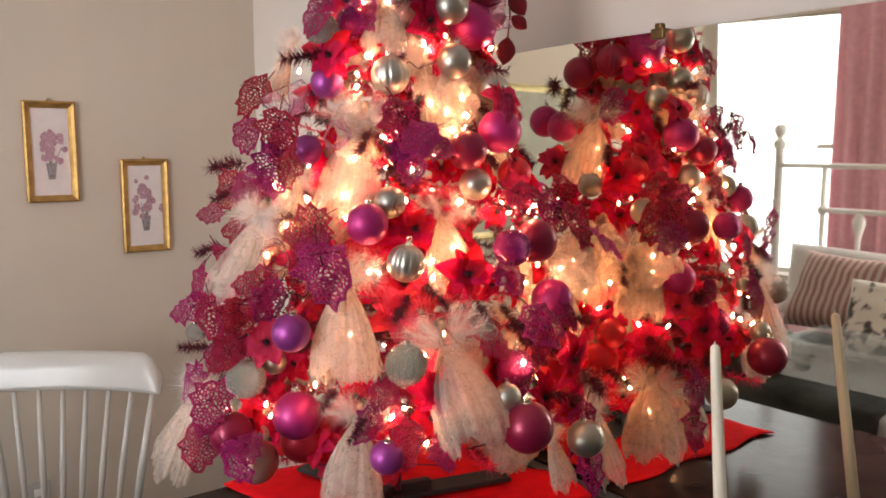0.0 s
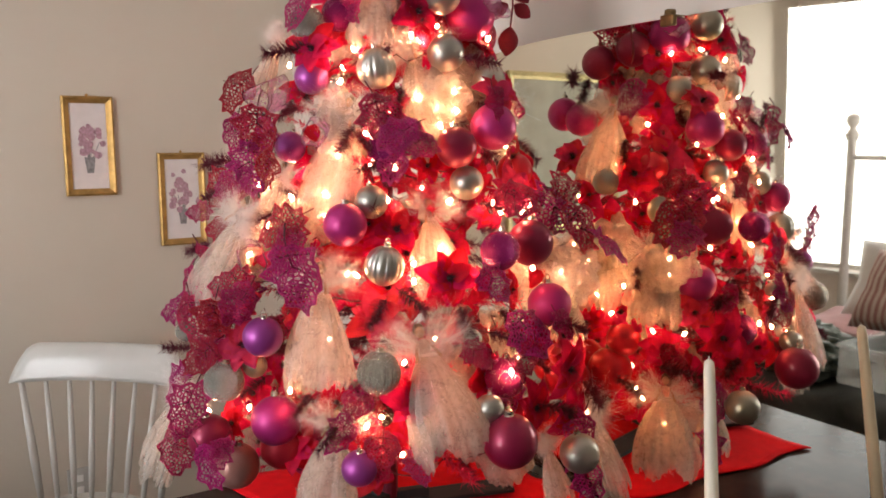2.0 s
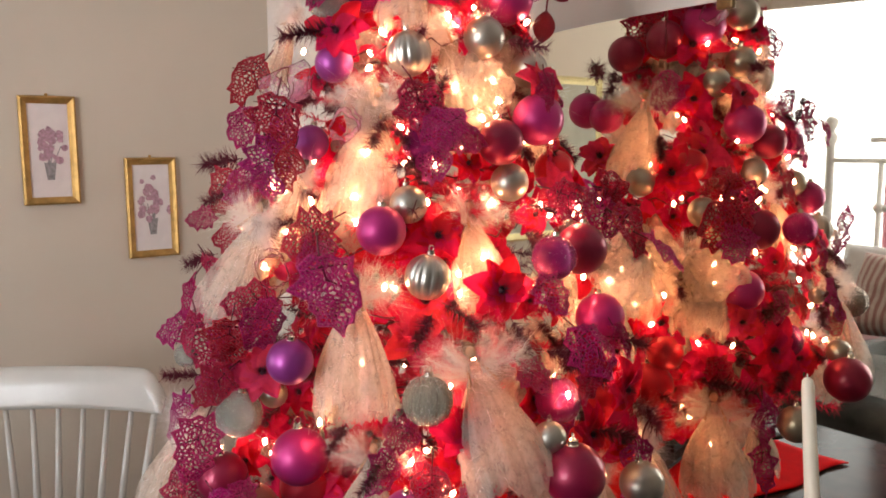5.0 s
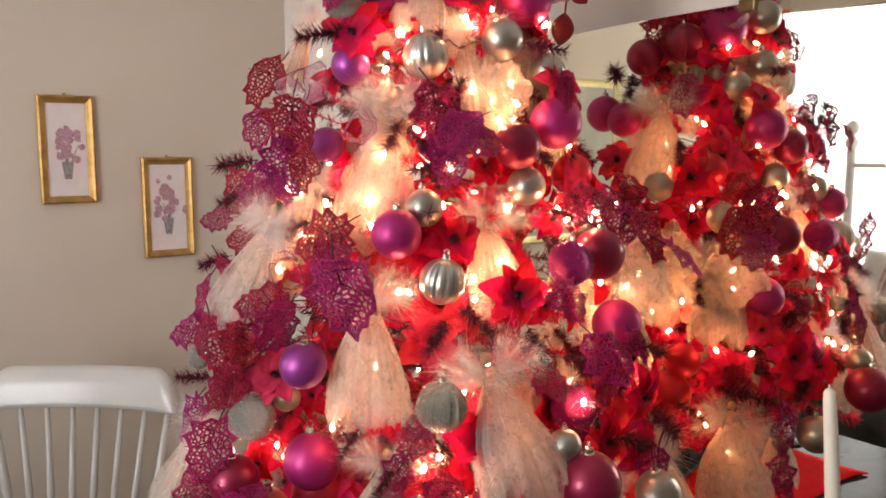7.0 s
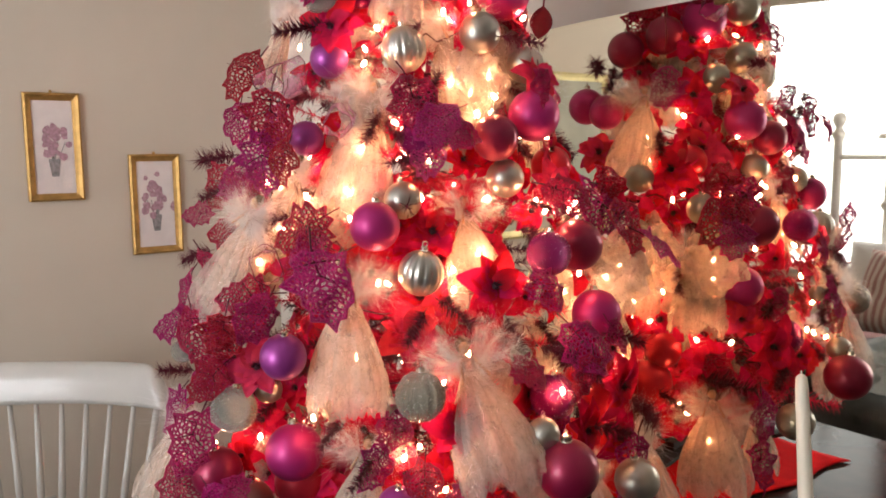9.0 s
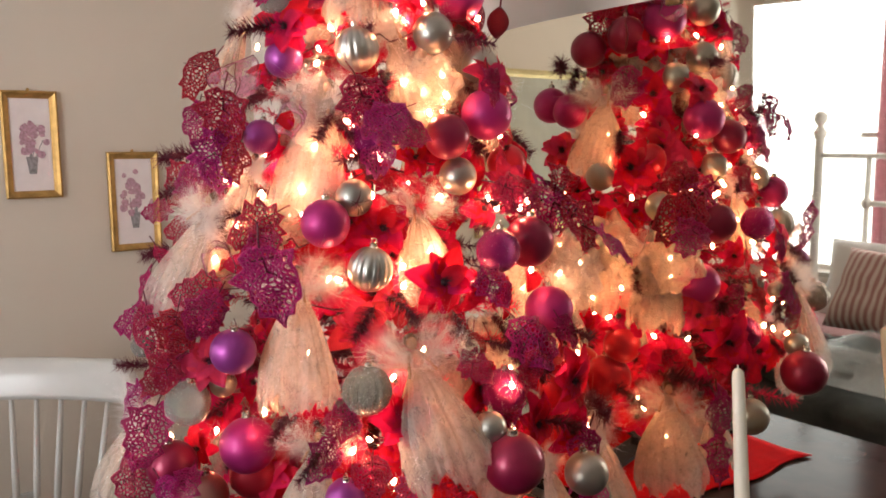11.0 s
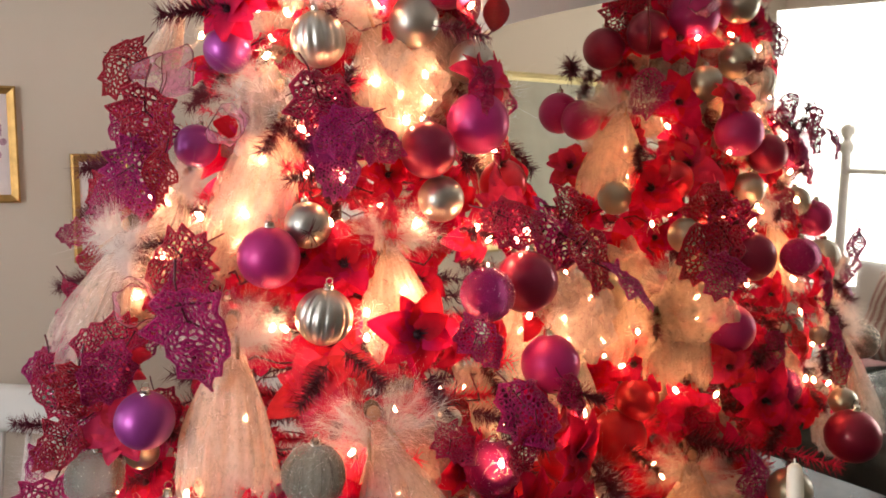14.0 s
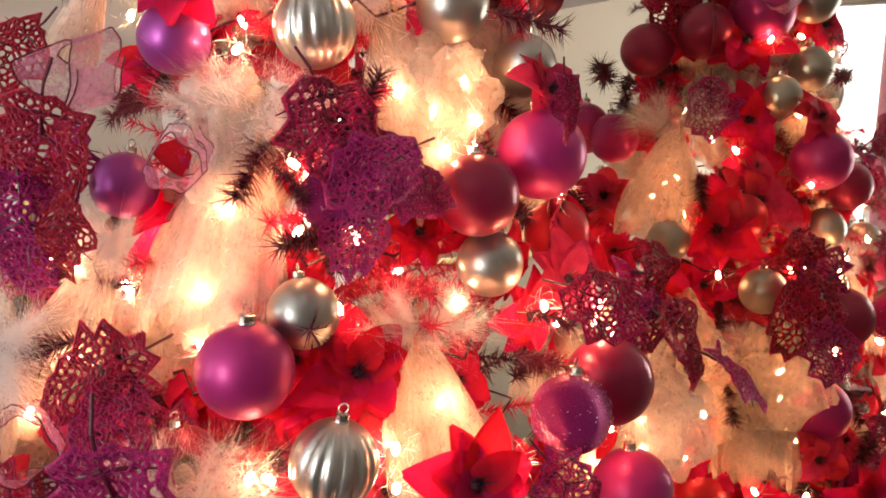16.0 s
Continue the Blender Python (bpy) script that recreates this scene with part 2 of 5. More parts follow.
def framed_print(name, x0, x1, z0, z1, w, label, seed, motif=True, gilt=None):
    rnd = random.Random(seed)
    gilt = gilt or GOLD
    cx, cz, hx, hz = (x0 + x1) / 2, (z0 + z1) / 2, (x1 - x0) / 2, (z1 - z0) / 2
    th = tagged(empty(name, cx, NORTH, cz), label, "picture", "small prints on the wall" if motif else "")
    prof = [(0, 0), (0, -0.013), (0.25, -0.018), (0.6, -0.012), (1, -0.008), (1, 0)]
    bm = bmesh.new()
    rings = []
    for sx, sz in ((-1, -1), (1, -1), (1, 1), (-1, 1)):
        rings.append([bm.verts.new((sx * (hx - w * a), d - 0.002, sz * (hz - w * a))) for a, d in prof])
    for k in range(4):
        p, q = rings[k], rings[(k + 1) % 4]
        for i in range(len(prof) - 1):
            bm.faces.new((p[i], q[i], q[i + 1], p[i + 1]))
    bmesh.ops.recalc_face_normals(bm, faces=bm.faces)
    part("frame", bm, gilt, th, "gilt moulded frame")
    bm = bmesh.new()
    add_box(bm, -hx + w * 0.9, hx - w * 0.9, -0.006, -0.003, -hz + w * 0.9, hz - w * 0.9)
    part("print", bm, PRINT if motif else FADED, th)
    if motif:
        bm = bmesh.new()
        s = (hz - w) * 1.02
        for k in range(22):
            u, v = rnd.gauss(0, 0.17) * s * 0.8, s * (0.2 + rnd.gauss(0, 0.19))
            rr = s * rnd.uniform(0.06, 0.12)
            n = 9
            vs = [bm.verts.new((u + rr * math.cos(t) * rnd.uniform(0.6, 1.1), -0.0065 - 0.0001 * k, v + rr * math.sin(t) * rnd.uniform(0.7, 1.2))) for t in (2 * math.pi * j / n for j in range(n))]
            bm.faces.new(list(reversed(vs)))
        part("blossom", bm, MAUVE, th)
        bm = bmesh.new()
        bm.faces.new([bm.verts.new(q) for q in ((-s * 0.12, -0.0068, -s * 0.25), (-s * 0.07, -0.0068, -s * 0.62), (s * 0.07, -0.0068, -s * 0.62), (s * 0.12, -0.0068, -s * 0.25))])
        part("vase", bm, GREY_INK, th)
        for k in range(6):
            u = rnd.gauss(0, 0.16) * s
            bm = bmesh.new()
            bm.faces.new([bm.verts.new(q) for q in ((u, -0.0063, s * 0.1), (u + 0.0025, -0.0063, s * 0.1), (0.002 * k - 0.004, -0.0063, -s * 0.35), (0.002 * k - 0.007, -0.0063, -s * 0.35))])
            part("stem", bm, GREY_INK, th)
        bm = bmesh.new()
        bmesh.ops.create_uvsphere(bm, u_segments=10, v_segments=6, radius=0.005)
        bmesh.ops.translate(bm, vec=(0, -0.006, hz + 0.004), verts=bm.verts)
        part("hanger", bm, GOLD, th)
    return th


framed_print("picture", 0.579, 0.740, 1.307, 1.639, 0.023, "tall gilt-framed print of mauve tulips in a vase", 3)
framed_print("picture", 0.879, 1.044, 1.118, 1.448, 0.023, "gilt-framed print of a pink bouquet in a pot", 8)
PALE_GOLD = material("pale_gilt", (0.62, 0.52, 0.25), 0.4, 0.4, noise_scale=20, vary=0.15)
framed_print("large_picture", -0.52, 0.185, 1.05, 1.80, 0.035, "large picture in a pale gold frame on the taupe wall", 5, False, PALE_GOLD)

# wall socket
so = tagged(empty("wall_socket", 0.56, NORTH, 0.30), "white plastic wall socket low on the wall", "socket")
bm = bmesh.new()
add_box(bm, -0.036, 0.036, -0.006, 0, -0.058, 0.058, 0.003)
plate = part("plate", bm, WHITE, so)
for z in (-0.022, 0.022):
    bm = bmesh.new()
    add_box(bm, -0.015, 0.015, -0.009, -0.0065, z - 0.013, z + 0.013, 0.002)
    part("outlet", bm, CEIL, plate)
tagged(box("baseboard", WEST, EAST, NORTH - 0.014, NORTH, 0, 0.09, WHITE, bevel=0.003), "white painted baseboard", "baseboard", kind="structure")


# white spindle-back chair
def spindle_chair(m):
    ch = tagged(empty("spindle_chair"), "white painted wooden spindle-back chair beside the wall", "chair")
    W, SEAT = 0.53, 0.44
    bm = bmesh.new()
    n, cols = 10, []
    for i in range(33):
        u = -1 + 2 * i / 32
        x = W / 2 * u
        y = 0.20 + 0.035 * (1 - u * u)
        top = 0.897 - 0.075 * max(0, (abs(u) - 0.72) / 0.28) ** 2.4
        bot = 0.785 + 0.004 * (1 - u * u)
        mid, hh = (top + bot) / 2, (top - bot) / 2
        cols.append([bm.verts.new((x, y + 0.011 * math.cos(2 * math.pi * k / n) + 0.02 * (math.sin(2 * math.pi * k / n)), mid + hh * math.copysign(abs(math.sin(2 * math.pi * k / n)) ** 0.5, math.sin(2 * math.pi * k / n)))) for k in range(n)])
    for p, q in zip(cols, cols[1:]):
        for k in range(n):
            bm.faces.new((p[k], p[(k + 1) % n], q[(k + 1) % n], q[k]))
    bm.faces.new(cols[0])
    bm.faces.new(list(reversed(cols[-1])))
    bmesh.ops.recalc_face_normals(bm, faces=bm.faces)
    part("crest_rail", bm, WHITE, ch, smooth=True)
    for i in range(8):
        u = -0.92 + 1.84 * i / 7
        r0 = 0.0085 if 0 < i < 7 else 0.011
        bm = bmesh.new()
        a, b = Vector((u * 0.20, 0.17, SEAT - 0.002)), Vector((u * 0.262, 0.195 + 0.035 * (1 - u * u), 0.80))
        q = (b - a).to_track_quat("Z", "Y").to_matrix().to_4x4()
        L = (b - a).length
        lathe(bm, [(r0 * 0.8, 0), (r0 * 1.15, L * 0.35), (r0 * 0.75, L)], 10, Matrix.Translation(a) @ q)
        part("spindle", bm, WHITE, ch, smooth=True)
    bm = bmesh.new()
    bmesh.ops.create_cone(bm, cap_ends=True, segments=36, radius1=0.225, radius2=0.235, depth=0.035)
    bmesh.ops.bevel(bm, geom=[e for e in bm.edges if abs(e.verts[0].co.z - e.verts[1].co.z) < 1e-4], offset=0.01, segments=3, affect="EDGES")
    bmesh.ops.translate(bm, vec=(0, 0, SEAT - 0.0175), verts=bm.verts)
    part("seat", bm, WHITE, ch)
    for sx in (-1, 1):
        for sy in (-1, 1):
            bm = bmesh.new()
            a, b = Vector((sx * 0.20, sy * 0.20, 0)), Vector((sx * 0.14, sy * 0.13, SEAT - 0.034))
            q = (b - a).to_track_quat("Z", "Y").to_matrix().to_4x4()
            L = (b - a).length
            lathe(bm, [(0.011, 0), (0.017, L * 0.3), (0.013, L * 0.5), (0.019, L * 0.75), (0.013, L)], 12, Matrix.Translation(a) @ q)
            part("leg", bm, WHITE, ch, smooth=True)
    for sx in (-1, 1):
        bm = bmesh.new()
        rod(bm, (sx * 0.18, -0.175, 0.15), (sx * 0.18, 0.175, 0.15), 0.009)
        part("stretcher", bm, WHITE, ch, smooth=True)
    ch.matrix_basis = m
    return ch


spindle_chair(pose(0.442, 2.282, 0, 0, 0, -38.5))

# candle in its holder
PEWTER = material("pewter", (0.42, 0.38, 0.32), 0.3, 0.9, noise_scale=40, vary=0.2)
BERRY = material("yellow_berry", (0.7, 0.42, 0.08), 0.35, noise_scale=60, vary=0.2)
BERRY_RED = material("dark_red_berry", (0.25, 0.02, 0.04), 0.35, noise_scale=60, vary=0.2)
CX, CY = 1.083, 0.656
ho = tagged(empty("candle_holder", CX, CY, TABLE), "low pewter candle holder ringed with small berries", "candle holder")
bm = bmesh.new()
lathe(bm, [(0.035, 0.0), (0.04, 0.004), (0.03, 0.012), (0.016, 0.022), (0.02, 0.04), (0.023, 0.046), (0.019, 0.047), (0.0125, 0.03)], 28)
part("cup", bm, PEWTER, ho, smooth=True)
for k in range(9):
    bm = bmesh.new()
    bmesh.ops.create_icosphere(bm, subdivisions=2, radius=0.009 + 0.002 * (k % 3))
    bmesh.ops.translate(bm, vec=(0.05 * math.cos(k * 0.7 + 2), 0.05 * math.sin(k * 0.7 + 2), 0.012), verts=bm.verts)
    part("berry", bm, BERRY if k % 2 else BERRY_RED, ho, smooth=True)
ca = tagged(empty("candle", CX, CY, TABLE + 0.031), "tall ivory taper candle, unlit, leaning a little", "candle")
axis = (Vector((1.109, 0.7065, 1.176)) - Vector((CX, CY, TABLE + 0.031)))
q = axis.to_track_quat("Z", "Y").to_matrix().to_4x4()
bm = bmesh.new()
L = axis.length
lathe(bm, [(0.0112, 0), (0.0104, L * 0.4), (0.0080, L * 0.96), (0.0070, L * 0.99), (0.0035, L)], 20, q)
part("wax", bm, WAX, ca, smooth=True)
bm = bmesh.new()
rod(bm, axis * 0.99, axis * 1.012, 0.0009)
part("wick", bm, CEIL, ca)

# ---- window side of the room, seen in the mirror ----
GLASS = bpy.data.materials.new("window_glass")
GLASS.use_nodes = True
gb = GLASS.node_tree.nodes["Principled BSDF"]
gb.inputs["Transmission Weight"].default_value, gb.inputs["Roughness"].default_value, gb.inputs["IOR"].default_value = 1.0, 0.0, 1.05


def sash_window(name, y0, y1, label):
    wi = tagged(empty(name, WEST, (y0 + y1) / 2, WZ0), label, "window", kind="structure")
    hy, hz = (y1 - y0) / 2, WZ1 - WZ0
    for y in (-hy, hy - 0.02):
        bm = bmesh.new()
        add_box(bm, -0.10, -0.04, y, y + 0.02, 0, hz)
        part("window_frame", bm, WHITE, wi)
    for z in (0, hz / 2 - 0.015, hz - 0.03):
        bm = bmesh.new()
        add_box(bm, -0.098, -0.042, -hy + 0.02, hy - 0.02, z, z + 0.03)
        part("sash_rail", bm, WHITE, wi)
    for z0, z1 in ((0.031, hz / 2 - 0.016), (hz / 2 + 0.016, hz - 0.031)):
        bm = bmesh.new()
        add_box(bm, -0.074, -0.070, -hy + 0.021, hy - 0.021, z0, z1)
        pn = part("pane", bm, GLASS, wi)
        pn.visible_shadow = False
    bm = bmesh.new()
    add_box(bm, 0.001, 0.05, -hy - 0.015, hy + 0.015, -0.03, -0.002, 0.004)
    part("window_sill", bm, WHITE, wi)


sash_window("window_1", W0, W1, "bright white-framed sash window in the corner")
# not in view even in the mirror: added to light the room from the west
sash_window("window_2", V0, V1, "unseen sash window added beside the bed to let in daylight")


def curtain(name, y0, y1, z0, z1, x, mat, label, folds, depth):
    bm = bmesh.new()
    cols = []
    N = folds * 8
    for i in range(N + 1):
        u = i / N
        row = []
        for j in range(13):
            v = j / 12
            a = depth * (0.5 + 0.5 * (1 - v))
            row.append(bm.verts.new((x + a * math.sin(u * folds * 2 * math.pi + 0.6 * math.sin(3 * v)), y0 + (y1 - y0) * u, z0 + (z1 - z0) * v)))
        cols.append(row)
    for p, q2 in zip(cols, cols[1:]):
        for j in range(12):
            bm.faces.new((p[j], p[j + 1], q2[j + 1], q2[j]))
    r = bmesh.ops.extrude_face_region(bm, geom=list(bm.faces))
    bmesh.ops.translate(bm, vec=(0.002, 0, 0), verts=[v for v in r["geom"] if isinstance(v, bmesh.types.BMVert)])
    return tagged(part(name, bm, mat, smooth=True), label, "curtain")


PINK_FABRIC = material("pink_wall_fabric", (0.80, 0.44, 0.50), 0.85, noise_scale=30, vary=0.08, bump=0.2, bump_scale=500, translucent=0.25)
SHEER = material("white_curtain_fabric", (0.82, 0.82, 0.82), 0.85, noise_scale=30, vary=0.05, translucent=0.5)
# the pink curtain stands in for a stretch of pink wall
curtain("curtain", 1.80, 2.19, 0.35, 2.36, WEST + 0.05, PINK_FABRIC, "pink fabric curtain standing in for the pink wall beside the window", 4, 0.025)
curtain("curtain", 1.40, 1.76, 0.35, 2.36, WEST + 0.05, SHEER, "white sheer curtain beside the pink one", 4, 0.025)
cr = tagged(empty("curtain_rod", WEST + 0.05, 2.1, 2.375), "white metal curtain rod above the window", "curtain rod")
bm = bmesh.new()
rod(bm, (0, -0.85, 0), (0, 0.8, 0), 0.01, n=12)
part("pole", bm, WHITE, cr, smooth=True)
for y in (-0.6, 0.7):
    bm = bmesh.new()
    rod(bm, (-0.049, y, 0), (0, y, 0), 0.007)
    part("bracket", bm, WHITE, cr)

IRON = material("white_enamelled_iron", (0.74, 0.72, 0.68), 0.35, noise_scale=30, vary=0.06)
LINEN = material("white_linen", (0.60, 0.58, 0.57), 0.9, noise_scale=12, vary=0.06, bump=0.3, bump_scale=25)
PINK_LINEN = material("pink_blanket", (0.46, 0.27, 0.28), 0.9, noise_scale=10, vary=0.12, bump=0.4, bump_scale=30)
GREY_CLOTH = material("grey_bedspread", (0.055, 0.062, 0.06), 0.85, noise_scale=8, vary=0.45, bump=0.5, bump_scale=22, spec=0.15)


def pattern_material(name, c0, c1, kind, scale, cut):
    m = bpy.data.materials.new(name)
    m.use_nodes = True
    nt = m.node_tree
    b = nt.nodes["Principled BSDF"]
    b.inputs["Roughness"].default_value = 0.9
    co = nt.nodes.new("ShaderNodeTexCoord")
    if kind == "stripe":
        tx = nt.nodes.new("ShaderNodeTexWave")
        tx.bands_direction = "X"
        tx.inputs["Distortion"].default_value = 0.5
    else:
        tx = nt.nodes.new("ShaderNodeTexNoise")
        tx.inputs["Detail"].default_value = 3
    tx.inputs["Scale"].default_value = scale
    nt.links.new(co.outputs["Object"], tx.inputs["Vector"])
    rp = nt.nodes.new("ShaderNodeValToRGB")
    rp.color_ramp.elements[0].position, rp.color_ramp.elements[1].position = cut - 0.04, cut + 0.04
    rp.color_ramp.elements[0].color, rp.color_ramp.elements[1].color = (*c0, 1), (*c1, 1)
    nt.links.new(tx.outputs["Fac"], rp.inputs["Fac"])
    nt.links.new(rp.outputs["Color"], b.inputs["Base Color"])
    return m


STRIPE = pattern_material("pink_stripe", (0.34, 0.17, 0.16), (0.56, 0.47, 0.43), "stripe", 9, 0.5)
FLORAL = pattern_material("dark_floral", (0.72, 0.68, 0.62), (0.07, 0.06, 0.06), "noise", 17, 0.54)

bd = tagged(empty("iron_bed", -1.6, 1.7, 0), "white iron bed with knobbed posts and a piled-up mattress", "bed")
Y0, Y1 = 1.06 - 1.7, 2.335 - 1.7
for y in (Y0, Y1):
    bm = bmesh.new()
    lathe(bm, [(0.024, 0), (0.023, 1.48), (0.03, 1.49), (0.036, 1.515), (0.026, 1.53), (0.016, 1.545), (0.026, 1.56), (0.034, 1.58), (0.033, 1.60), (0.02, 1.617), (0.004, 1.622)], 18, Matrix.Translation((0, y, 0)))
    part("post", bm, IRON, bd, smooth=True)
for z, a, b in ((1.396, Y0, Y1), (1.165, Y0 + 0.255, Y1 - 0.255), (0.55, Y0, Y1)):
    bm = bmesh.new()
    rod(bm, (0, a, z), (0, b, z), 0.014, n=12)
    part("rail", bm, IRON, bd, smooth=True)
for k in range(5):
    y = Y0 + 0.255 + (Y1 - Y0 - 0.51) * k / 4
    bm = bmesh.new()
    if k in (0, 4):
        rod(bm, (0, y, 0.55), (0, y, 1.396), 0.0135, n=12)
        bmesh.ops.create_uvsphere(bm, u_segments=12, v_segments=8, radius=0.028, matrix=Matrix.Translation((0, y, 1.165)))
    else:
        lathe(bm, [(0.012, 0.55), (0.012, 1.03), (0.022, 1.07), (0.034, 1.11), (0.024, 1.135), (0.012, 1.165)], 14, Matrix.Translation((0, y, 0)))
    part("spindle", bm, IRON, bd, smooth=True)
bm = bmesh.new()
add_box(bm, 0.02, 1.5, Y0 + 0.03, Y1 - 0.03, 0.32, 0.60, 0.05)
part("mattress", bm, LINEN, bd, smooth=True)
bm = bmesh.new()
for x in (0.06, 1.42):
    for y in (Y0 + 0.06, Y1 - 0.06):
        rod(bm, (x, y, 0), (x, y, 0.33), 0.018)
part("bed_base", bm, IRON, bd)


def drape(name, x0, x1, y0, y1, z, drop, mat, label, cat, seed):
    """A crumpled cloth over the end of the bed, hanging down on its east side."""
    bm = bmesh.new()
    n, k = 40, 30
    pts = []
    for i in range(n + 1):
        s = (x1 - x0 + drop) * i / n
        row = []
        for j in range(k + 1):
            y = y0 + (y1 - y0) * j / k
            w = 0.035 * noise.noise(Vector((s * 5 + seed, y * 6, seed)))
            if s < x1 - x0:
                row.append(bm.verts.new((x0 + s, y, z + 0.035 + w)))
            else:
                row.append(bm.verts.new((x1 + 0.045 + w, y, z + 0.02 - (s - x1 + x0))))
        pts.append(row)
    for p, q2 in zip(pts, pts[1:]):
        for j in range(k):
            bm.faces.new((p[j], p[j + 1], q2[j + 1], q2[j]))
    r = bmesh.ops.extrude_face_region(bm, geom=list(bm.faces))
    bmesh.ops.translate(bm, vec=(0.003, 0, 0.004), verts=[v for v in r["geom"] if isinstance(v, bmesh.types.BMVert)])
    bmesh.ops.recalc_face_normals(bm, faces=bm.faces)
    return tagged(part(name, bm, mat, smooth=True), label, cat)


drape("bedspread", -1.0, -0.10, 1.10, 2.28, 0.60, 0.5, GREY_CLOTH, "dark grey crumpled bedspread hanging over the bed end", "bedspread", 3)
drape("blanket", -1.52, -1.06, 1.10, 2.28, 0.60, 0.02, PINK_LINEN, "dusty pink folded blanket on the bed", "blanket", 9)


def pillow(m, w, h, t, mat, label):
    bm = bmesh.new()
    bmesh.ops.create_grid(bm, x_segments=20, y_segments=16, size=1.0)
    top = list(bm.verts)
    r = bmesh.ops.duplicate(bm, geom=list(bm.faces))
    low = [v for v in r["geom"] if isinstance(v, bmesh.types.BMVert)]
    for vs, sg in ((top, 1), (low, -1)):
        for v in vs:
            a, b = v.co.x, v.co.y
            th = ((1 - a ** 4) * (1 - b ** 4)) ** 0.5
            pin = 1 - 0.08 * (1 - abs(a * b))
            v.co = Vector((a * w / 2 * pin, b * h / 2 * pin, sg * t / 2 * th + 0.012 * noise.noise(Vector((a * 3, b * 3, sg * 2.0))) * th))
    bmesh.ops.remove_doubles(bm, verts=bm.verts, dist=0.0005)
    bmesh.ops.recalc_face_normals(bm, faces=bm.faces)
    ob = tagged(part("pillow", bm, mat, smooth=True), label, "pillow")
    ob.matrix_basis = m
    return ob


pillow(pose(-1.43, 1.72, 0.80, 0, 65, 0) @ pose(0, 0, 0, 0, 0, 90), 0.95, 0.42, 0.16, LINEN, "large white pillow leaning on the iron headboard")
pillow(pose(-1.05, 1.68, 0.83, 0, 62, 8) @ pose(0, 0, 0, 0, 0, 90), 0.52, 0.38, 0.16, STRIPE, "pink and cream striped pillow on the bed")
pillow(pose(-0.72, 1.30, 0.80, 0, 55, -6) @ pose(0, 0, 0, 0, 0, 90), 0.46, 0.36, 0.15, FLORAL, "cream cushion with a dark floral pattern")

PLASTIC = bpy.data.materials.new("clear_plastic")
PLASTIC.use_nodes = True
pb = PLASTIC.node_tree.nodes["Principled BSDF"]
pb.inputs["Base Color"].default_value = (0.82, 0.88, 0.9, 1)
pb.inputs["Roughness"].default_value, pb.inputs["Alpha"].default_value = 0.15, 0.2
bn = tagged(empty("storage_box", -0.30, 1.28, 0.665), "clear plastic storage box standing on the bed", "box")
bm = bmesh.new()
for sx, sy, wx, wy in ((-1, 0, 0.002, 0.2), (1, 0, 0.002, 0.2), (0, -1, 0.15, 0.002), (0, 1, 0.15, 0.002)):
    add_box(bm, sx * 0.15 - wx, sx * 0.15 + wx, sy * 0.2 - wy, sy * 0.2 + wy, 0, 0.13)
add_box(bm, -0.147, 0.147, -0.197, 0.197, 0, 0.003)
part("tub", bm, PLASTIC, bn)
bm = bmesh.new()
for sx, sy, wx, wy in ((-1, 0, 0.010, 0.21), (1, 0, 0.010, 0.21), (0, -1, 0.145, 0.010), (0, 1, 0.145, 0.010)):
    add_box(bm, sx * 0.155 - wx, sx * 0.155 + wx, sy * 0.205 - wy, sy * 0.205 + wy, 0.125, 0.138, 0.003)
part("rim", bm, PLASTIC, bn)

# crumpled bag on the end of the bed
BAG = material("dark_green_plastic_film", (0.075, 0.10, 0.085), 0.28, noise_scale=14, vary=0.4, bump=0.5, bump_scale=30, translucent=0.15)
bm = bmesh.new()
bmesh.ops.create_icosphere(bm, subdivisions=5, radius=1.0)
for v in bm.verts:
    c = v.co.copy()
    crease = abs(noise.noise(c * 2.6)) + 0.5 * abs(noise.noise(c * 6.1 + Vector((4, 0, 0)))) + 0.25 * abs(noise.noise(c * 13.0))
    c *= 0.85 + 0.42 * crease
    v.co = Vector((c.x * 0.21, c.y * 0.30, max(-0.075, c.z * 0.10)))
bag = tagged(part("plastic_bag", bm, BAG, smooth=True), "crumpled dark green plastic bag lying on the bed", "bag")
bag.location = (-0.30, 1.80, 0.71)

# ---- the tree ----
HEIGHTS = (0.6, 0.8, 1.15, 1.35, 1.5, 1.65, 1.8, 2.05, 2.2)
RADII = (0.43, 0.42, 0.36, 0.29, 0.25, 0.205, 0.15, 0.01, 0.0)


def girth(z):
    return float(np.interp(z, HEIGHTS, RADII))


def leafy(name, colour, rough=0.5, translucent=0.4, metal=0.0, glitter=0.0, vary=0.2, scale=40, hue=0.0, spec=0.4):
    return material(name, colour, rough, metal, noise_scale=scale, vary=vary, translucent=translucent, bump=glitter, bump_scale=900, random_hue=hue, spec=spec)


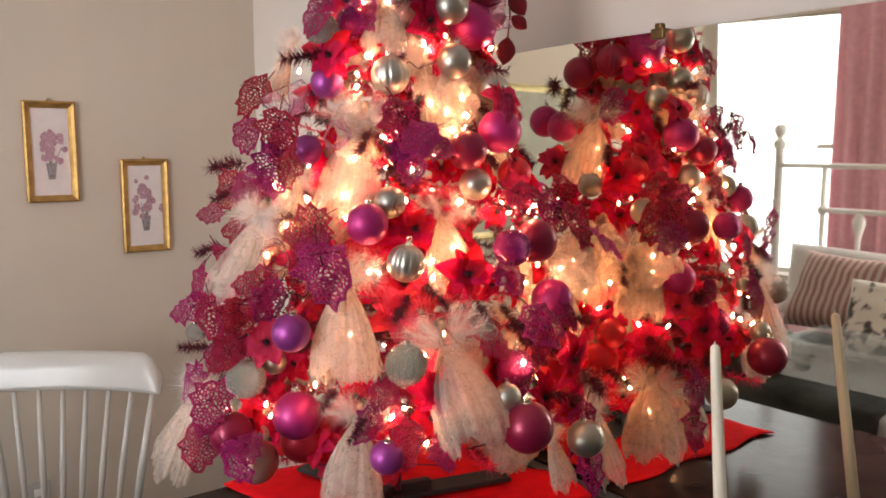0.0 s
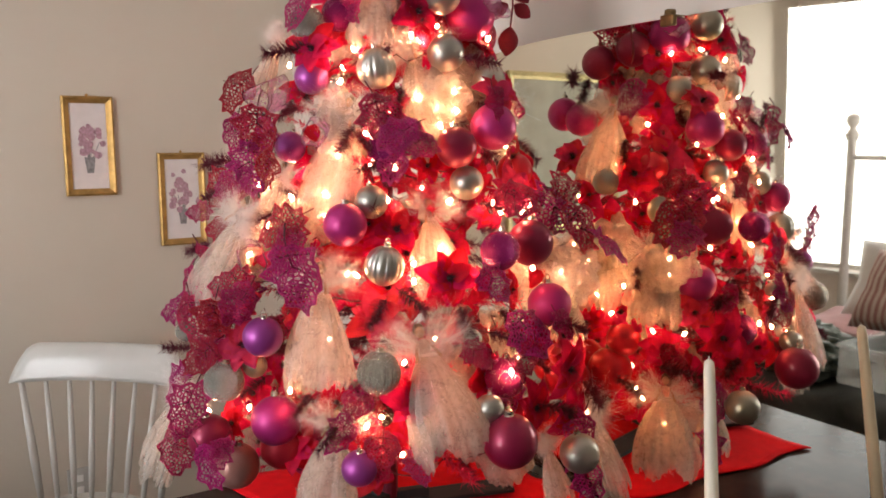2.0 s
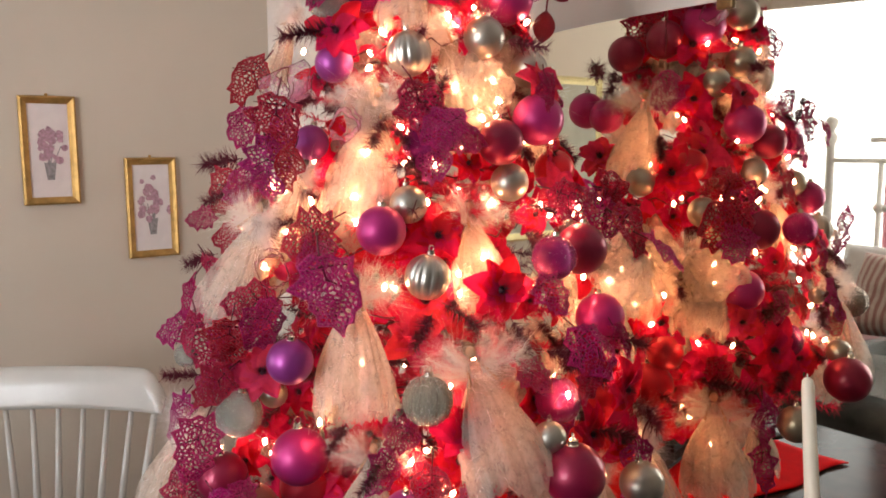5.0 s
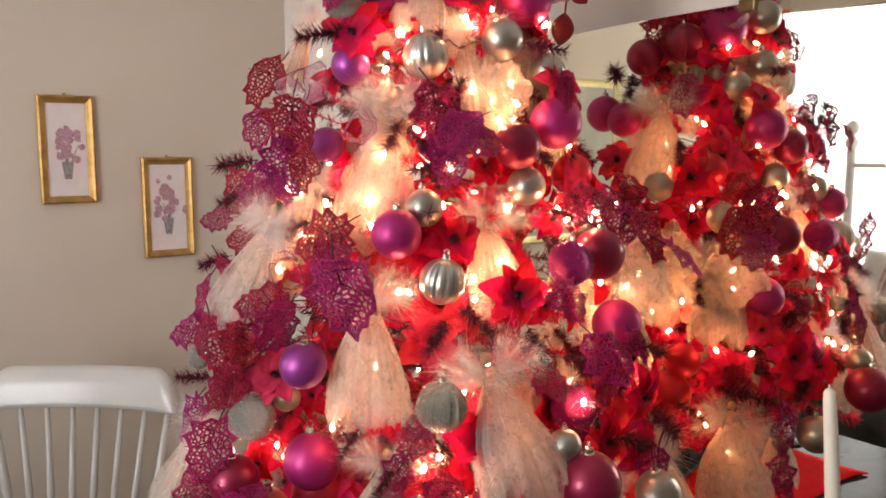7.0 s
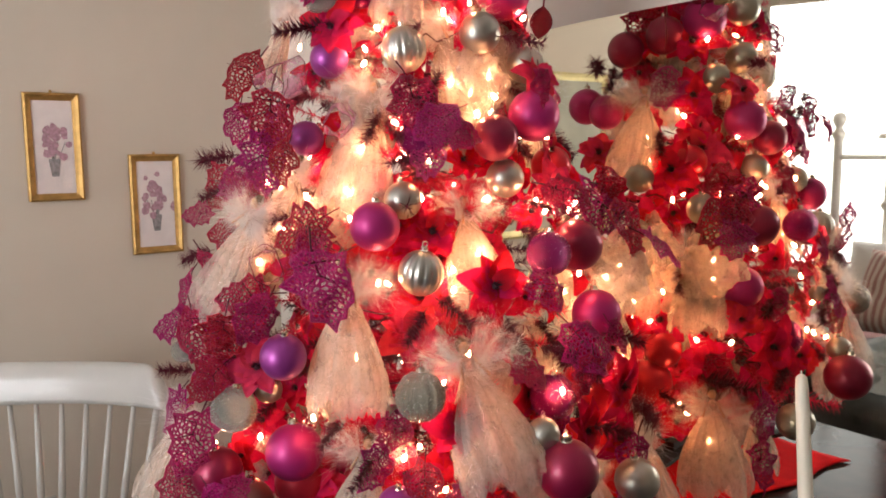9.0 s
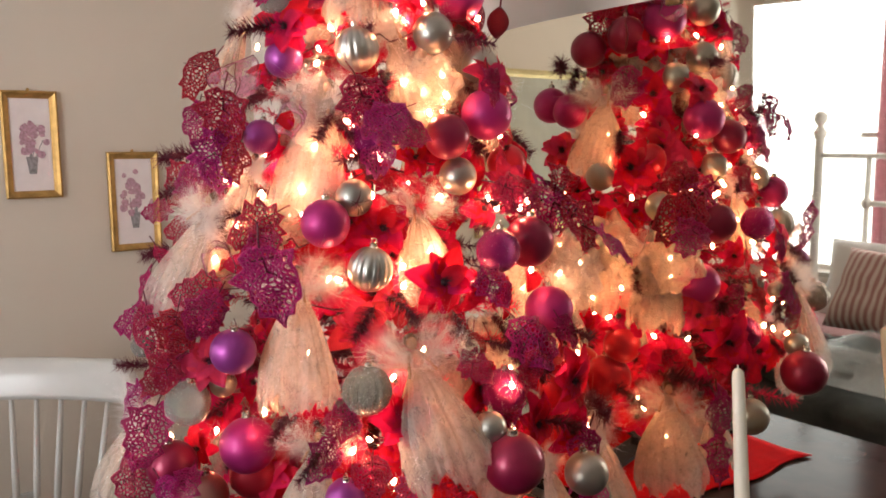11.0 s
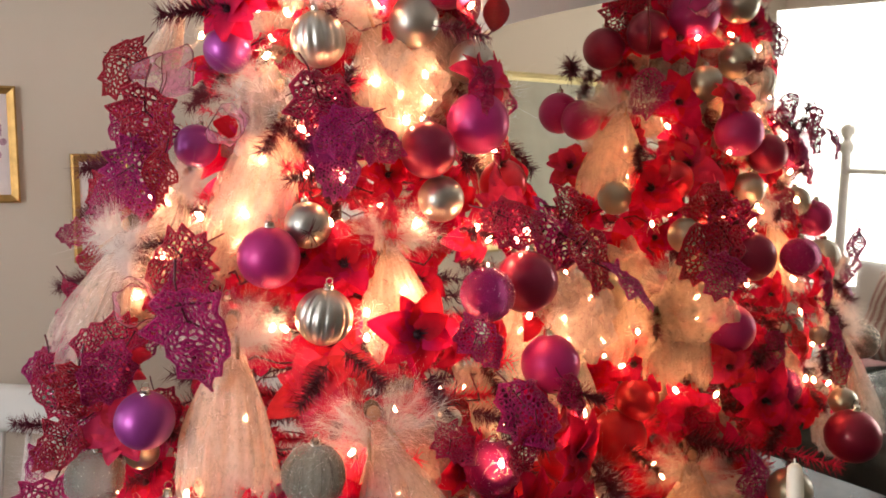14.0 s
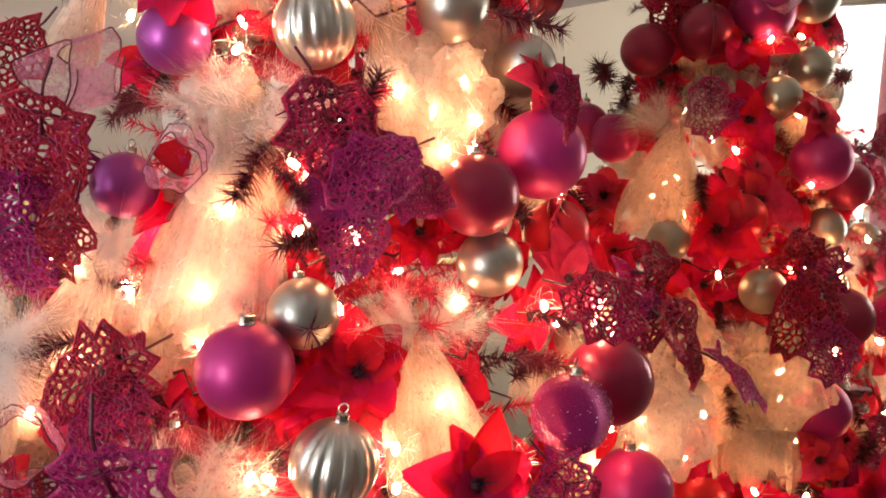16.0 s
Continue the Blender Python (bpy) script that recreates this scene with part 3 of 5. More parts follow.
NEEDLE_PINK = leafy("pink_tinsel_needles", (0.66, 0.025, 0.085), 0.4, 0.5)
NEEDLE_DARK = leafy("burgundy_needles", (0.12, 0.012, 0.03), 0.4, 0.2)
LACE = material("magenta_glitter_lace", (0.52, 0.009, 0.118), 0.28, 0.35, noise_scale=45, vary=0.55, bump=1.0, bump_scale=110, random_hue=0.03)
SPARKLE = material("glitter_flake", (0.95, 0.55, 0.80), 0.18, 0.25, noise_scale=50, vary=0.05)
SPARKLE_W = material("white_glitter_flake", (0.97, 0.95, 0.92), 0.15, 0.2, noise_scale=50, vary=0.05)
RED = leafy("red_satin_petal", (0.62, 0.014, 0.075), 0.6, spec=0.12, translucent= 0.5, vary=0.2, scale=5, hue=0.012)
CORAL = leafy("coral_satin_petal", (0.60, 0.04, 0.105), 0.6, spec=0.12, translucent= 0.45, vary=0.2, scale=5, hue=0.012)
STAMEN = leafy("dark_stamen", (0.06, 0.008, 0.02), 0.5, 0.0)
FEATHER = leafy("white_feather", (0.90, 0.86, 0.83), 0.7, 0.62, vary=0.06)
DOLL = material("porcelain", (0.55, 0.33, 0.20), 0.4, noise_scale=90, vary=0.15)
HAIR = material("doll_hair", (0.14, 0.07, 0.03), 0.5, noise_scale=90, vary=0.3)
CAP = material("silver_cap", (0.7, 0.66, 0.6), 0.25, 1.0, noise_scale=40, vary=0.1)


def sheer(name, colour, scale, low, high, translucent=0.55, stretch=1.0):
    """A gauze that lets part of the light straight through: fine threads along z, folds and thin patches."""
    m = bpy.data.materials.new(name)
    m.use_nodes = True
    nt = m.node_tree
    b = nt.nodes["Principled BSDF"]
    b.inputs["Base Color"].default_value = (*colour, 1)
    b.inputs["Roughness"].default_value = 0.45
    b.inputs["Sheen Weight"].default_value = 0.3
    tr = nt.nodes.new("ShaderNodeBsdfTranslucent")
    tr.inputs["Color"].default_value = (*colour, 1)
    m1 = nt.nodes.new("ShaderNodeMixShader")
    m1.inputs["Fac"].default_value = translucent
    nt.links.new(b.outputs["BSDF"], m1.inputs[1])
    nt.links.new(tr.outputs["BSDF"], m1.inputs[2])
    co = nt.nodes.new("ShaderNodeTexCoord")
    total = None
    for sc, squash, weight in ((scale, stretch, 0.34), (scale * 0.2, stretch * 2, 0.33), (scale * 0.04, 1.0, 0.33)):
        mp = nt.nodes.new("ShaderNodeMapping")
        mp.inputs["Scale"].default_value = (1, 1, min(1.0, squash))
        nt.links.new(co.outputs["Object"], mp.inputs["Vector"])
        nz = nt.nodes.new("ShaderNodeTexNoise")
        nz.inputs["Scale"].default_value = sc
        nz.inputs["Detail"].default_value = 2
        nt.links.new(mp.outputs["Vector"], nz.inputs["Vector"])
        ad = nt.nodes.new("ShaderNodeMath")
        ad.operation = "MULTIPLY_ADD"
        ad.inputs[1].default_value = weight
        nt.links.new(nz.outputs["Fac"], ad.inputs[0])
        if total is None:
            ad.inputs[2].default_value = 0.0
        else:
            nt.links.new(total.outputs["Value"], ad.inputs[2])
        total = ad
    rg = nt.nodes.new("ShaderNodeMapRange")
    rg.inputs["From Min"].default_value, rg.inputs["From Max"].default_value = 0.38, 0.62
    rg.inputs["To Min"].default_value, rg.inputs["To Max"].default_value = low, high
    nt.links.new(total.outputs["Value"], rg.inputs["Value"])
    tp = nt.nodes.new("ShaderNodeBsdfTransparent")
    m2 = nt.nodes.new("ShaderNodeMixShader")
    nt.links.new(rg.outputs["Result"], m2.inputs["Fac"])
    nt.links.new(tp.outputs["BSDF"], m2.inputs[1])
    nt.links.new(m1.outputs["Shader"], m2.inputs[2])
    nt.links.new(m2.outputs["Shader"], nt.nodes["Material Output"].inputs["Surface"])
    return m


TULLE = sheer("cream_tulle", (0.92, 0.80, 0.70), 420, 0.26, 0.37, 0.60, 0.2)


def tri(bm, a, b, c, mi=0):
    f = bm.faces.new((bm.verts.new(a), bm.verts.new(b), bm.verts.new(c)))
    f.material_index = mi
    return f


def needle_branch(seed, count, length=1.0, spread=0.085, width=0.0035, mi=0):
    """A branch along +x of unit length with needles all round it."""
    rnd = random.Random(seed)
    bm = bmesh.new()
    bend = lambda s: Vector((s, 0.03 * math.sin(3 * s + seed), -0.10 * s * s))
    for k in range(6):
        rod(bm, bend(k / 6), bend((k + 1) / 6), 0.009 * (1 - k / 8), 0.009 * (1 - (k + 1) / 8), 5)
    for k in range(count):
        s = rnd.uniform(0.12, 1.0)
        p = bend(s)
        a = rnd.uniform(0, 2 * math.pi)
        d = Vector((rnd.uniform(0.25, 0.9), math.cos(a), math.sin(a))).normalized()
        side = d.cross(Vector((rnd.random() - 0.5, rnd.random() - 0.5, rnd.random() - 0.5))).normalized() * width
        tri(bm, p + side, p - side, p + d * spread * rnd.uniform(0.6, 1.2))
    return bm


tr = tagged(empty("christmas_tree", AXIS[0], AXIS[1], TABLE + 0.012), "lit pink artificial Christmas tree loaded with ornaments on the table", "tree")
T0 = TABLE + 0.012
bm = bmesh.new()
lathe(bm, [(0.016, 0.02), (0.012, 0.7), (0.005, 1.26)], 10)
part("trunk", bm, NEEDLE_DARK, tr)
BLACK = material("black_plastic", (0.012, 0.009, 0.009), 0.7, noise_scale=30, vary=0.2)
for a in (-15, 105, 200):
    bm = bmesh.new()
    add_box(bm, 0.0, 0.26, -0.030, 0.030, 0.002, 0.012, 0.003)
    add_box(bm, 0.0, 0.08, -0.010, 0.010, 0.011, 0.03, 0.003)
    bmesh.ops.transform(bm, matrix=Matrix.Rotation(radians(a), 4, "Z"), verts=bm.verts)
    part("foot", bm, BLACK, tr, "black plastic stand foot")
branch_meshes = []
for k in range(4):
    ob = part("branch", needle_branch(k + 1, 420), NEEDLE_PINK if k % 2 == 0 else NEEDLE_DARK, tr)
    branch_meshes.append(ob.data)
    ob.matrix_basis = pose(0, 0, 1.0 + 0.02 * k, 0, 0, 90 * k) @ Matrix.Scale(0.2, 4)
rnd = random.Random(11)
z = 0.92
while z < 2.0:
    n = max(4, int(girth(z) * 46))
    for k in range(n):
        ob = new("branch", branch_meshes[rnd.choice((0, 0, 2, 2, 1, 3))])
        ob.parent = tr
        L = max(0.05, girth(z) * rnd.uniform(0.58, 0.86))
        ob.matrix_basis = pose(0, 0, z - T0 + rnd.uniform(-0.02, 0.02), rnd.uniform(-180, 180), rnd.uniform(-14, 8), 360 * (k + rnd.random()) / n) @ Matrix.Diagonal((L, L * 0.75 + 0.05, L * 0.75 + 0.05, 1))
    z += 0.062

made = {}


def put(key, build, m):
    """Builds the first thing of its kind and copies it for the others."""
    if key not in made:
        made[key] = build()
        made[key].matrix_basis = m
        return made[key]
    s = made[key].scale
    return copy_thing(made[key], m @ Matrix.Diagonal((1 / s[0], 1 / s[1], 1 / s[2], 1)))


def facing(x, y, z, front=0.45):
    """Axes of a thing on the tree: z away from the trunk, y up."""
    o = Vector((x - AXIS[0], y - AXIS[1], 0)).normalized()
    o = (o + Vector((0, -front, 0.28))).normalized()
    r = Vector((0, 0, 1)).cross(o).normalized()
    u = o.cross(r)
    m = Matrix((r, u, o)).transposed().to_4x4()
    m.translation = (x, y, z)
    return m


# baubles
def glitter_ball(name, colour, metal):
    return material(name, colour, 0.22, metal, noise_scale=55, vary=0.5, bump=1.0, bump_scale=48)


BALL_STYLE = {
    "magenta": (material("matte_magenta_glass", (0.42, 0.018, 0.16), 0.44, 0.45, noise_scale=30, vary=0.05, coat=0.15), "matte magenta ball ornament hanging on the tree"),
    "violet": (material("matte_violet_glass", (0.33, 0.045, 0.27), 0.4, 0.5, noise_scale=30, vary=0.05, coat=0.2), "matte violet ball ornament hanging on the tree"),
    "plum": (material("dark_plum_glass", (0.27, 0.008, 0.048), 0.4, 0.45, noise_scale=30, vary=0.06, coat=0.3), "dark plum-red ball ornament hanging on the tree"),
    "red": (material("satin_red_glass", (0.48, 0.010, 0.03), 0.38, 0.45, noise_scale=30, vary=0.05, coat=0.3), "satin red ball ornament hanging on the tree"),
    "rose": (material("dusty_rose_glass", (0.42, 0.20, 0.17), 0.35, 0.4, noise_scale=30, vary=0.08), "dusty rose ball ornament low on the tree"),
    "silver": (material("satin_silver_glass", (0.42, 0.40, 0.35), 0.36, 0.9, noise_scale=30, vary=0.05), "satin silver ball ornament hanging on the tree"),
    "ribbed": (material("ribbed_silver_glass", (0.52, 0.50, 0.45), 0.32, 0.9, noise_scale=30, vary=0.05), "silver ball ornament with fluted ribs"),
    "ribbed_glitter": (glitter_ball("ribbed_silver_glitter", (0.5, 0.46, 0.38), 0.7), "glittered silver ball ornament with ribs"),
    "glitter_silver": (glitter_ball("silver_glitter", (0.58, 0.58, 0.52), 0.7), "pale silver glittered ball ornament"),
    "glitter_magenta": (glitter_ball("magenta_glitter", (0.42, 0.02, 0.18), 0.6), "magenta glittered ball ornament on the tree"),
}


def build_ball(style):
    mat, label = BALL_STYLE[style]
    bm = bmesh.new()
    ribs = 15 if "ribbed" in style else 0
    nu, nv = (90, 26) if ribs else (40, 24)
    rows = []
    for j in range(1, nv):
        th = math.pi * j / nv
        row = []
        for i in range(nu):
            a = 2 * math.pi * i / nu
            r = 1.0
            if ribs:
                r = 1 - 0.075 * (1 - abs(math.sin(ribs * a / 2))) ** 1.5 * math.sin(th)
            row.append(bm.verts.new((r * math.sin(th) * math.cos(a), r * math.sin(th) * math.sin(a), math.cos(th))))
        rows.append(row)
    for p, q2 in zip(rows, rows[1:]):
        for i in range(nu):
            bm.faces.new((p[i], q2[i], q2[(i + 1) % nu], p[(i + 1) % nu]))
    t, b = bm.verts.new((0, 0, 1)), bm.verts.new((0, 0, -1))
    for i in range(nu):
        bm.faces.new((t, rows[0][i], rows[0][(i + 1) % nu]))
        bm.faces.new((b, rows[-1][(i + 1) % nu], rows[-1][i]))
    if "glitter" in style:
        rnd = random.Random(len(style))
        for k in range(420):
            d = Vector((rnd.gauss(0, 1), rnd.gauss(0, 1), rnd.gauss(0, 1))).normalized()
            e = [Vector((rnd.gauss(0, 1), rnd.gauss(0, 1), rnd.gauss(0, 1))).normalized() * 0.026 for _ in range(3)]
            tri(bm, d * 1.012 + e[0], d * 1.012 + e[1], d * 1.012 + e[2], 1)
    ob = tagged(part("bauble", bm, (mat, SPARKLE if "magenta" in style else SPARKLE_W), smooth=True), label, "ornament", style.replace("_", " ") + " baubles on the tree")
    bm = bmesh.new()
    lathe(bm, [(0.17, 0.96), (0.19, 0.99), (0.17, 1.04), (0.17, 1.16), (0.1, 1.19)], 12)
    cap = part("cap", bm, CAP, ob, "ribbed metal cap")
    bm = bmesh.new()
    n, loops = 14, []
    for k in range(n):
        a = 2 * math.pi * k / n
        loops.append([bm.verts.new(((0.11 + 0.02 * math.cos(q)) * math.cos(a), 0.02 * math.sin(q), 1.28 + (0.11 + 0.02 * math.cos(q)) * math.sin(a))) for q in (0, 1.571, 3.142, 4.712)])
    for k in range(n):
        p, q2 = loops[k], loops[(k + 1) % n]
        for i in range(4):
            bm.faces.new((p[i], p[(i + 1) % 4], q2[(i + 1) % 4], q2[i]))
    part("ring", bm, CAP, cap)
    return ob


tilt = random.Random(5)


def bauble(style, x, y, z, r):
    m = pose(x, y, z, tilt.uniform(-9, 9), tilt.uniform(-9, 9), tilt.uniform(0, 360)) @ Matrix.Scale(r, 4)
    put(style, lambda: build_ball(style), m)


magenta, violet, plum, red, rose = "magenta", "violet", "plum", "red", "rose"
silver, ribbed, ribbed_glitter, glitter_silver, glitter_magenta = "silver", "ribbed", "ribbed_glitter", "glitter_silver", "glitter_magenta"


# angel dolls of tulle and feathers, each one mesh
def feather(bm, rnd, a, d, up, length, width, mi, n=650):
    """A fluffy marabou plume: fine curling barbs all round a bent quill."""
    d, up = Vector(d).normalized(), Vector(up)
    for k in range(n):
        s = rnd.random()
        p = Vector(a) + d * length * s + up * (0.25 * length * s * s)
        w = width * (0.5 + math.sin(math.pi * min(1, s * 0.8 + 0.1))) * rnd.uniform(0.35, 1.2)
        o = d.cross(Vector((rnd.gauss(0, 1), rnd.gauss(0, 1), rnd.gauss(0, 1)))).normalized()
        drift = Vector((rnd.gauss(0, 0.55), rnd.gauss(0, 0.55), rnd.gauss(-0.2, 0.55)))
        c = d.cross(o) * length * rnd.uniform(0.0016, 0.0036)
        q = [p + (o * (u - 0.4 * u * u) + d * 0.5 * u * u + drift * u * u) * w for u in (0.0, 0.36, 0.7, 1.0)]
        for h in range(3):
            cc = c * (1 - 0.28 * h)
            if h < 2:
                f = bm.faces.new([bm.verts.new(v) for v in (q[h] - cc, q[h] + cc, q[h + 1] + cc * 0.75, q[h + 1] - cc * 0.75)])
                f.material_index = mi
            else:
                tri(bm, q[h] - cc, q[h] + cc, q[h + 1], mi)


def build_angel(kind):
    rnd = random.Random(40 + kind)
    bm = bmesh.new()
    swell = lambda s: 0.05 + 0.215 * (1 - (1 - s) ** (1.7 + 0.5 * kind)) * (1 - 0.15 * s * s)
    # five loose gathered layers of net with torn hems
    for layer in range(4):
        n, rings = 84, []
        ph = rnd.uniform(0, 6)
        short = (0.0, 0.10, 0.03, 0.16, 0.07)[layer]
        lift = Vector((rnd.uniform(-0.03, 0.03), rnd.uniform(-0.03, 0.03), 0))
        for j in range(14):
            s = j / 13
            r0 = swell(s) * (1.14 - 0.13 * layer)
            row = []
            for i in range(n):
                a = 2 * math.pi * i / n
                fold = 0.09 * math.sin(9 * a + ph + 1.5 * s) + 0.07 * math.sin(21 * a + 2 * ph + layer)
                big = noise.noise(Vector((math.cos(a) * 1.5 + 3 * layer, math.sin(a) * 1.5 + layer, s * 1.8 + kind)))
                r = r0 * (1 + fold * (0.35 + 0.65 * s) + 0.30 * s * big)
                hem = (rnd.uniform(-0.03, 0.03) + 0.05 * math.sin(5 * a + 2 * ph)) if j == 13 else 0
                row.append(bm.verts.new((r * math.cos(a) + lift.x * s, 0.5 * r * math.sin(a) + lift.y * s, 0.2 - s * (0.72 - short) + 0.03 * s * math.sin(4 * a + ph) + hem)))
            rings.append(row)
        for p, q2 in zip(rings, rings[1:]):
            for i in range(n):
                bm.faces.new((p[i], q2[i], q2[(i + 1) % n], p[(i + 1) % n]))
    # fuzz and loose threads of the skirt
    for k in range(420):
        a, s = rnd.uniform(0, 2 * math.pi), rnd.uniform(0.0, 1.0) ** 0.6
        r = swell(s) * rnd.uniform(0.85, 1.14)
        p = Vector((r * math.cos(a), 0.5 * r * math.sin(a), 0.2 - 0.70 * s))
        out = rnd.uniform(-0.1, 0.7)
        d = Vector((math.cos(a) * out + rnd.gauss(0, 0.35), math.sin(a) * out + rnd.gauss(0, 0.35), rnd.gauss(-0.8, 0.5))).normalized() * rnd.uniform(0.02, 0.09)
        w = Vector((-math.sin(a), math.cos(a), rnd.uniform(-0.5, 0.5))) * rnd.uniform(0.0005, 0.001)
        mid = p + d * 0.55 + Vector((rnd.gauss(0, 1), rnd.gauss(0, 1), rnd.gauss(0, 1))) * 0.014
        bm.faces.new([bm.verts.new(v) for v in (p - w, p + w, mid + w * 0.8, mid - w * 0.8)]).material_index = 1
        tri(bm, mid - w * 0.8, mid + w * 0.8, p + d, 1)
    # wings and a collar of down
    for sx in (-1, 1):
        for k in range(4):
            feather(bm, rnd, (sx * 0.03, -0.02, 0.22), (sx * (1.0 - 0.18 * k), rnd.uniform(-0.35, 0.15), 0.1 + 0.35 * k - 0.4 * kind), (0, 0.2, 0.5 - 0.5 * kind), 0.31 - 0.03 * k, 0.115, 1)
    feather(bm, rnd, (-0.06, -0.05, 0.20), (1, -0.1, -0.2), (0, 0, 0.2), 0.16, 0.10, 1, 400)
    # head, bodice, arms
    for c, r, mi in (((0, -0.02, 0.345), 0.034, 2), ((0, 0.004, 0.362), 0.042, 3), ((0, -0.01, 0.24), 0.05, 0)):
        g = bmesh.ops.create_uvsphere(bm, u_segments=14, v_segments=10, radius=r, matrix=Matrix.Translation(c) @ Matrix.Diagonal((1, 0.9, 1.2, 1)))
        for f in {f for v in g["verts"] for f in v.link_faces}:
            f.material_index = mi
    for sx in (-1, 1):
        vs = rod(bm, (sx * 0.045, -0.02, 0.27), (sx * 0.09, -0.09, 0.15), 0.012, 0.009)
        for f in {f for v in vs for f in v.link_faces}:
            f.material_index = 2
    # glitter flakes
    for k in range(520):
        a, s = rnd.uniform(0, 2 * math.pi), rnd.uniform(0.0, 1.0) ** 0.7
        r = swell(s) * rnd.uniform(0.95, 1.22)
        p = Vector((r * math.cos(a), 0.5 * r * math.sin(a), 0.2 - 0.70 * s))
        e = [Vector((rnd.gauss(0, 1), rnd.gauss(0, 1), rnd.gauss(0, 1))).normalized() * rnd.uniform(0.004, 0.0072) for _ in range(3)]
        tri(bm, p + e[0], p + e[1], p + e[2], 4)
    return tagged(part("angel_doll", bm, (TULLE, FEATHER, DOLL, HAIR, SPARKLE_W), smooth=True), "small angel doll in cream tulle with white feather wings", "angel ornament", "angel dolls on the tree")


def angel(kind, x, y, z, h, lean):
    o = Vector((x - AXIS[0], y - AXIS[1], 0)).normalized()
    turn = math.degrees(math.atan2(o.x, -o.y))
    m = pose(x, y, z, -16, lean, turn) @ Matrix.Scale(h, 4)
    put("angel%d" % kind, lambda: build_angel(kind), m)


# pierced glitter leaves
from mathutils.geometry import delaunay_2d_cdt


def build_leaf(kind):
    rnd = random.Random(70 + kind)
    tips = ((0, -0.54), (0.09, -0.42), (0.19, -0.41), (0.22, -0.27), (0.33, -0.2), (0.31, -0.06), (0.40, 0.06), (0.31, 0.16), (0.31, 0.30), (0.17, 0.33), (0.10, 0.43), (0.0, 0.38))
    outline = list(tips) + [(-x, y) for x, y in reversed(tips[1:-1])]
    outline = [(x * rnd.uniform(0.68, 1.12), y * rnd.uniform(0.84, 1.1)) for x, y in outline]
    edge = []
    for k in range(len(outline)):
        a, b = Vector(outline[k]), Vector(outline[(k + 1) % len(outline)])
        edge += [a.lerp(b, s / 4) for s in range(4)]

    def inside(x, y):
        c = False
        for k in range(len(edge)):
            a, b = edge[k], edge[k - 1]
            if (a.y > y) != (b.y > y) and x < (b.x - a.x) * (y - a.y) / (b.y - a.y) + a.x:
                c = not c
        return c

    pts = list(edge)
    step = 0.058
    for i in range(-9, 10):
        for j in range(-11, 11):
            x, y = (i + 0.5 * (j % 2)) * step + rnd.uniform(-0.03, 0.03), j * step * 0.87 + rnd.uniform(-0.03, 0.03)
            if inside(x, y):
                pts.append(Vector((x, y)))
    out = delaunay_2d_cdt([Vector((p[0], p[1])) for p in pts], [(k, (k + 1) % len(edge)) for k in range(len(edge))], [], 1, 1e-5)
    vs, faces = out[0], out[2]
    cen = []
    owner = {}
    for fi, fc in enumerate(faces):
        c = sum((Vector((vs[k][0], vs[k][1])) for k in fc), Vector((0, 0))) / len(fc)
        cen.append(c)
        for a, b in zip(fc, list(fc[1:]) + [fc[0]]):
            owner.setdefault((min(a, b), max(a, b)), []).append(fi)
    curl = lambda p: Vector((p[0], p[1], 0.22 * math.sin(4.0 * p[0] + kind) * p[1] - (0.6 - 0.25 * (kind % 3)) * p[0] * p[0] - 0.35 * p[1] * p[1] + 0.12 * noise.noise(Vector((p[0] * 4, p[1] * 4, kind)))))
    bm = bmesh.new()

    def strand(a, b, w):
        a, b = curl(a), curl(b)
        d = (b - a)
        if d.length < 1e-4:
            return
        s = Vector((-d.y, d.x, 0)).normalized() * w
        u = Vector((0, 0, w * 1.1))
        e = d.normalized() * w * 0.6
        A = [bm.verts.new(v) for v in (a - e + s, a - e - s, a - e + u)]
        B = [bm.verts.new(v) for v in (b + e + s, b + e - s, b + e + u)]
        for k in range(3):
            bm.faces.new((A[k], A[(k + 1) % 3], B[(k + 1) % 3], B[k]))

    for (a, b), fs in owner.items():
        if len(fs) == 2:
            if min((cen[fs[0]] - cen[fs[1]]).length, 1) > 0.004:
                strand(cen[fs[0]], cen[fs[1]], rnd.uniform(0.010, 0.019))
    for k in range(len(edge)):
        strand(edge[k], edge[(k + 1) % len(edge)], 0.017)
    for k in range(240):
        p = curl(rnd.choice(cen)) + Vector((0, 0, 0.014))
        e = [Vector((rnd.gauss(0, 1), rnd.gauss(0, 1), rnd.gauss(0, 0.6))).normalized() * 0.008 for _ in range(3)]
        tri(bm, p + e[0], p + e[1], p + e[2], 1)
    bmesh.ops.recalc_face_normals(bm, faces=bm.faces)
    ob = tagged(part("lace_leaf", bm, (LACE, SPARKLE)), "magenta glitter leaf pierced like lace on the tree", "leaf ornament", "pierced leaves on the tree")
    for a, c in (((0, 0.62), (0, -0.46)), ((0, 0.1), (0.33, -0.08)), ((0, 0.1), (-0.33, -0.08)), ((0, 0.25), (0.33, 0.22)), ((0, 0.25), (-0.33, 0.22))):
        bm = bmesh.new()
        for k in range(6):
            rod(bm, curl(Vector(a).lerp(Vector(c), k / 6)), curl(Vector(a).lerp(Vector(c), (k + 1) / 6)), 0.012 * (1 - k / 9), n=5)
        part("vein", bm, NEEDLE_DARK, ob, "dark wire vein")
    return ob


leaf_count = [0]


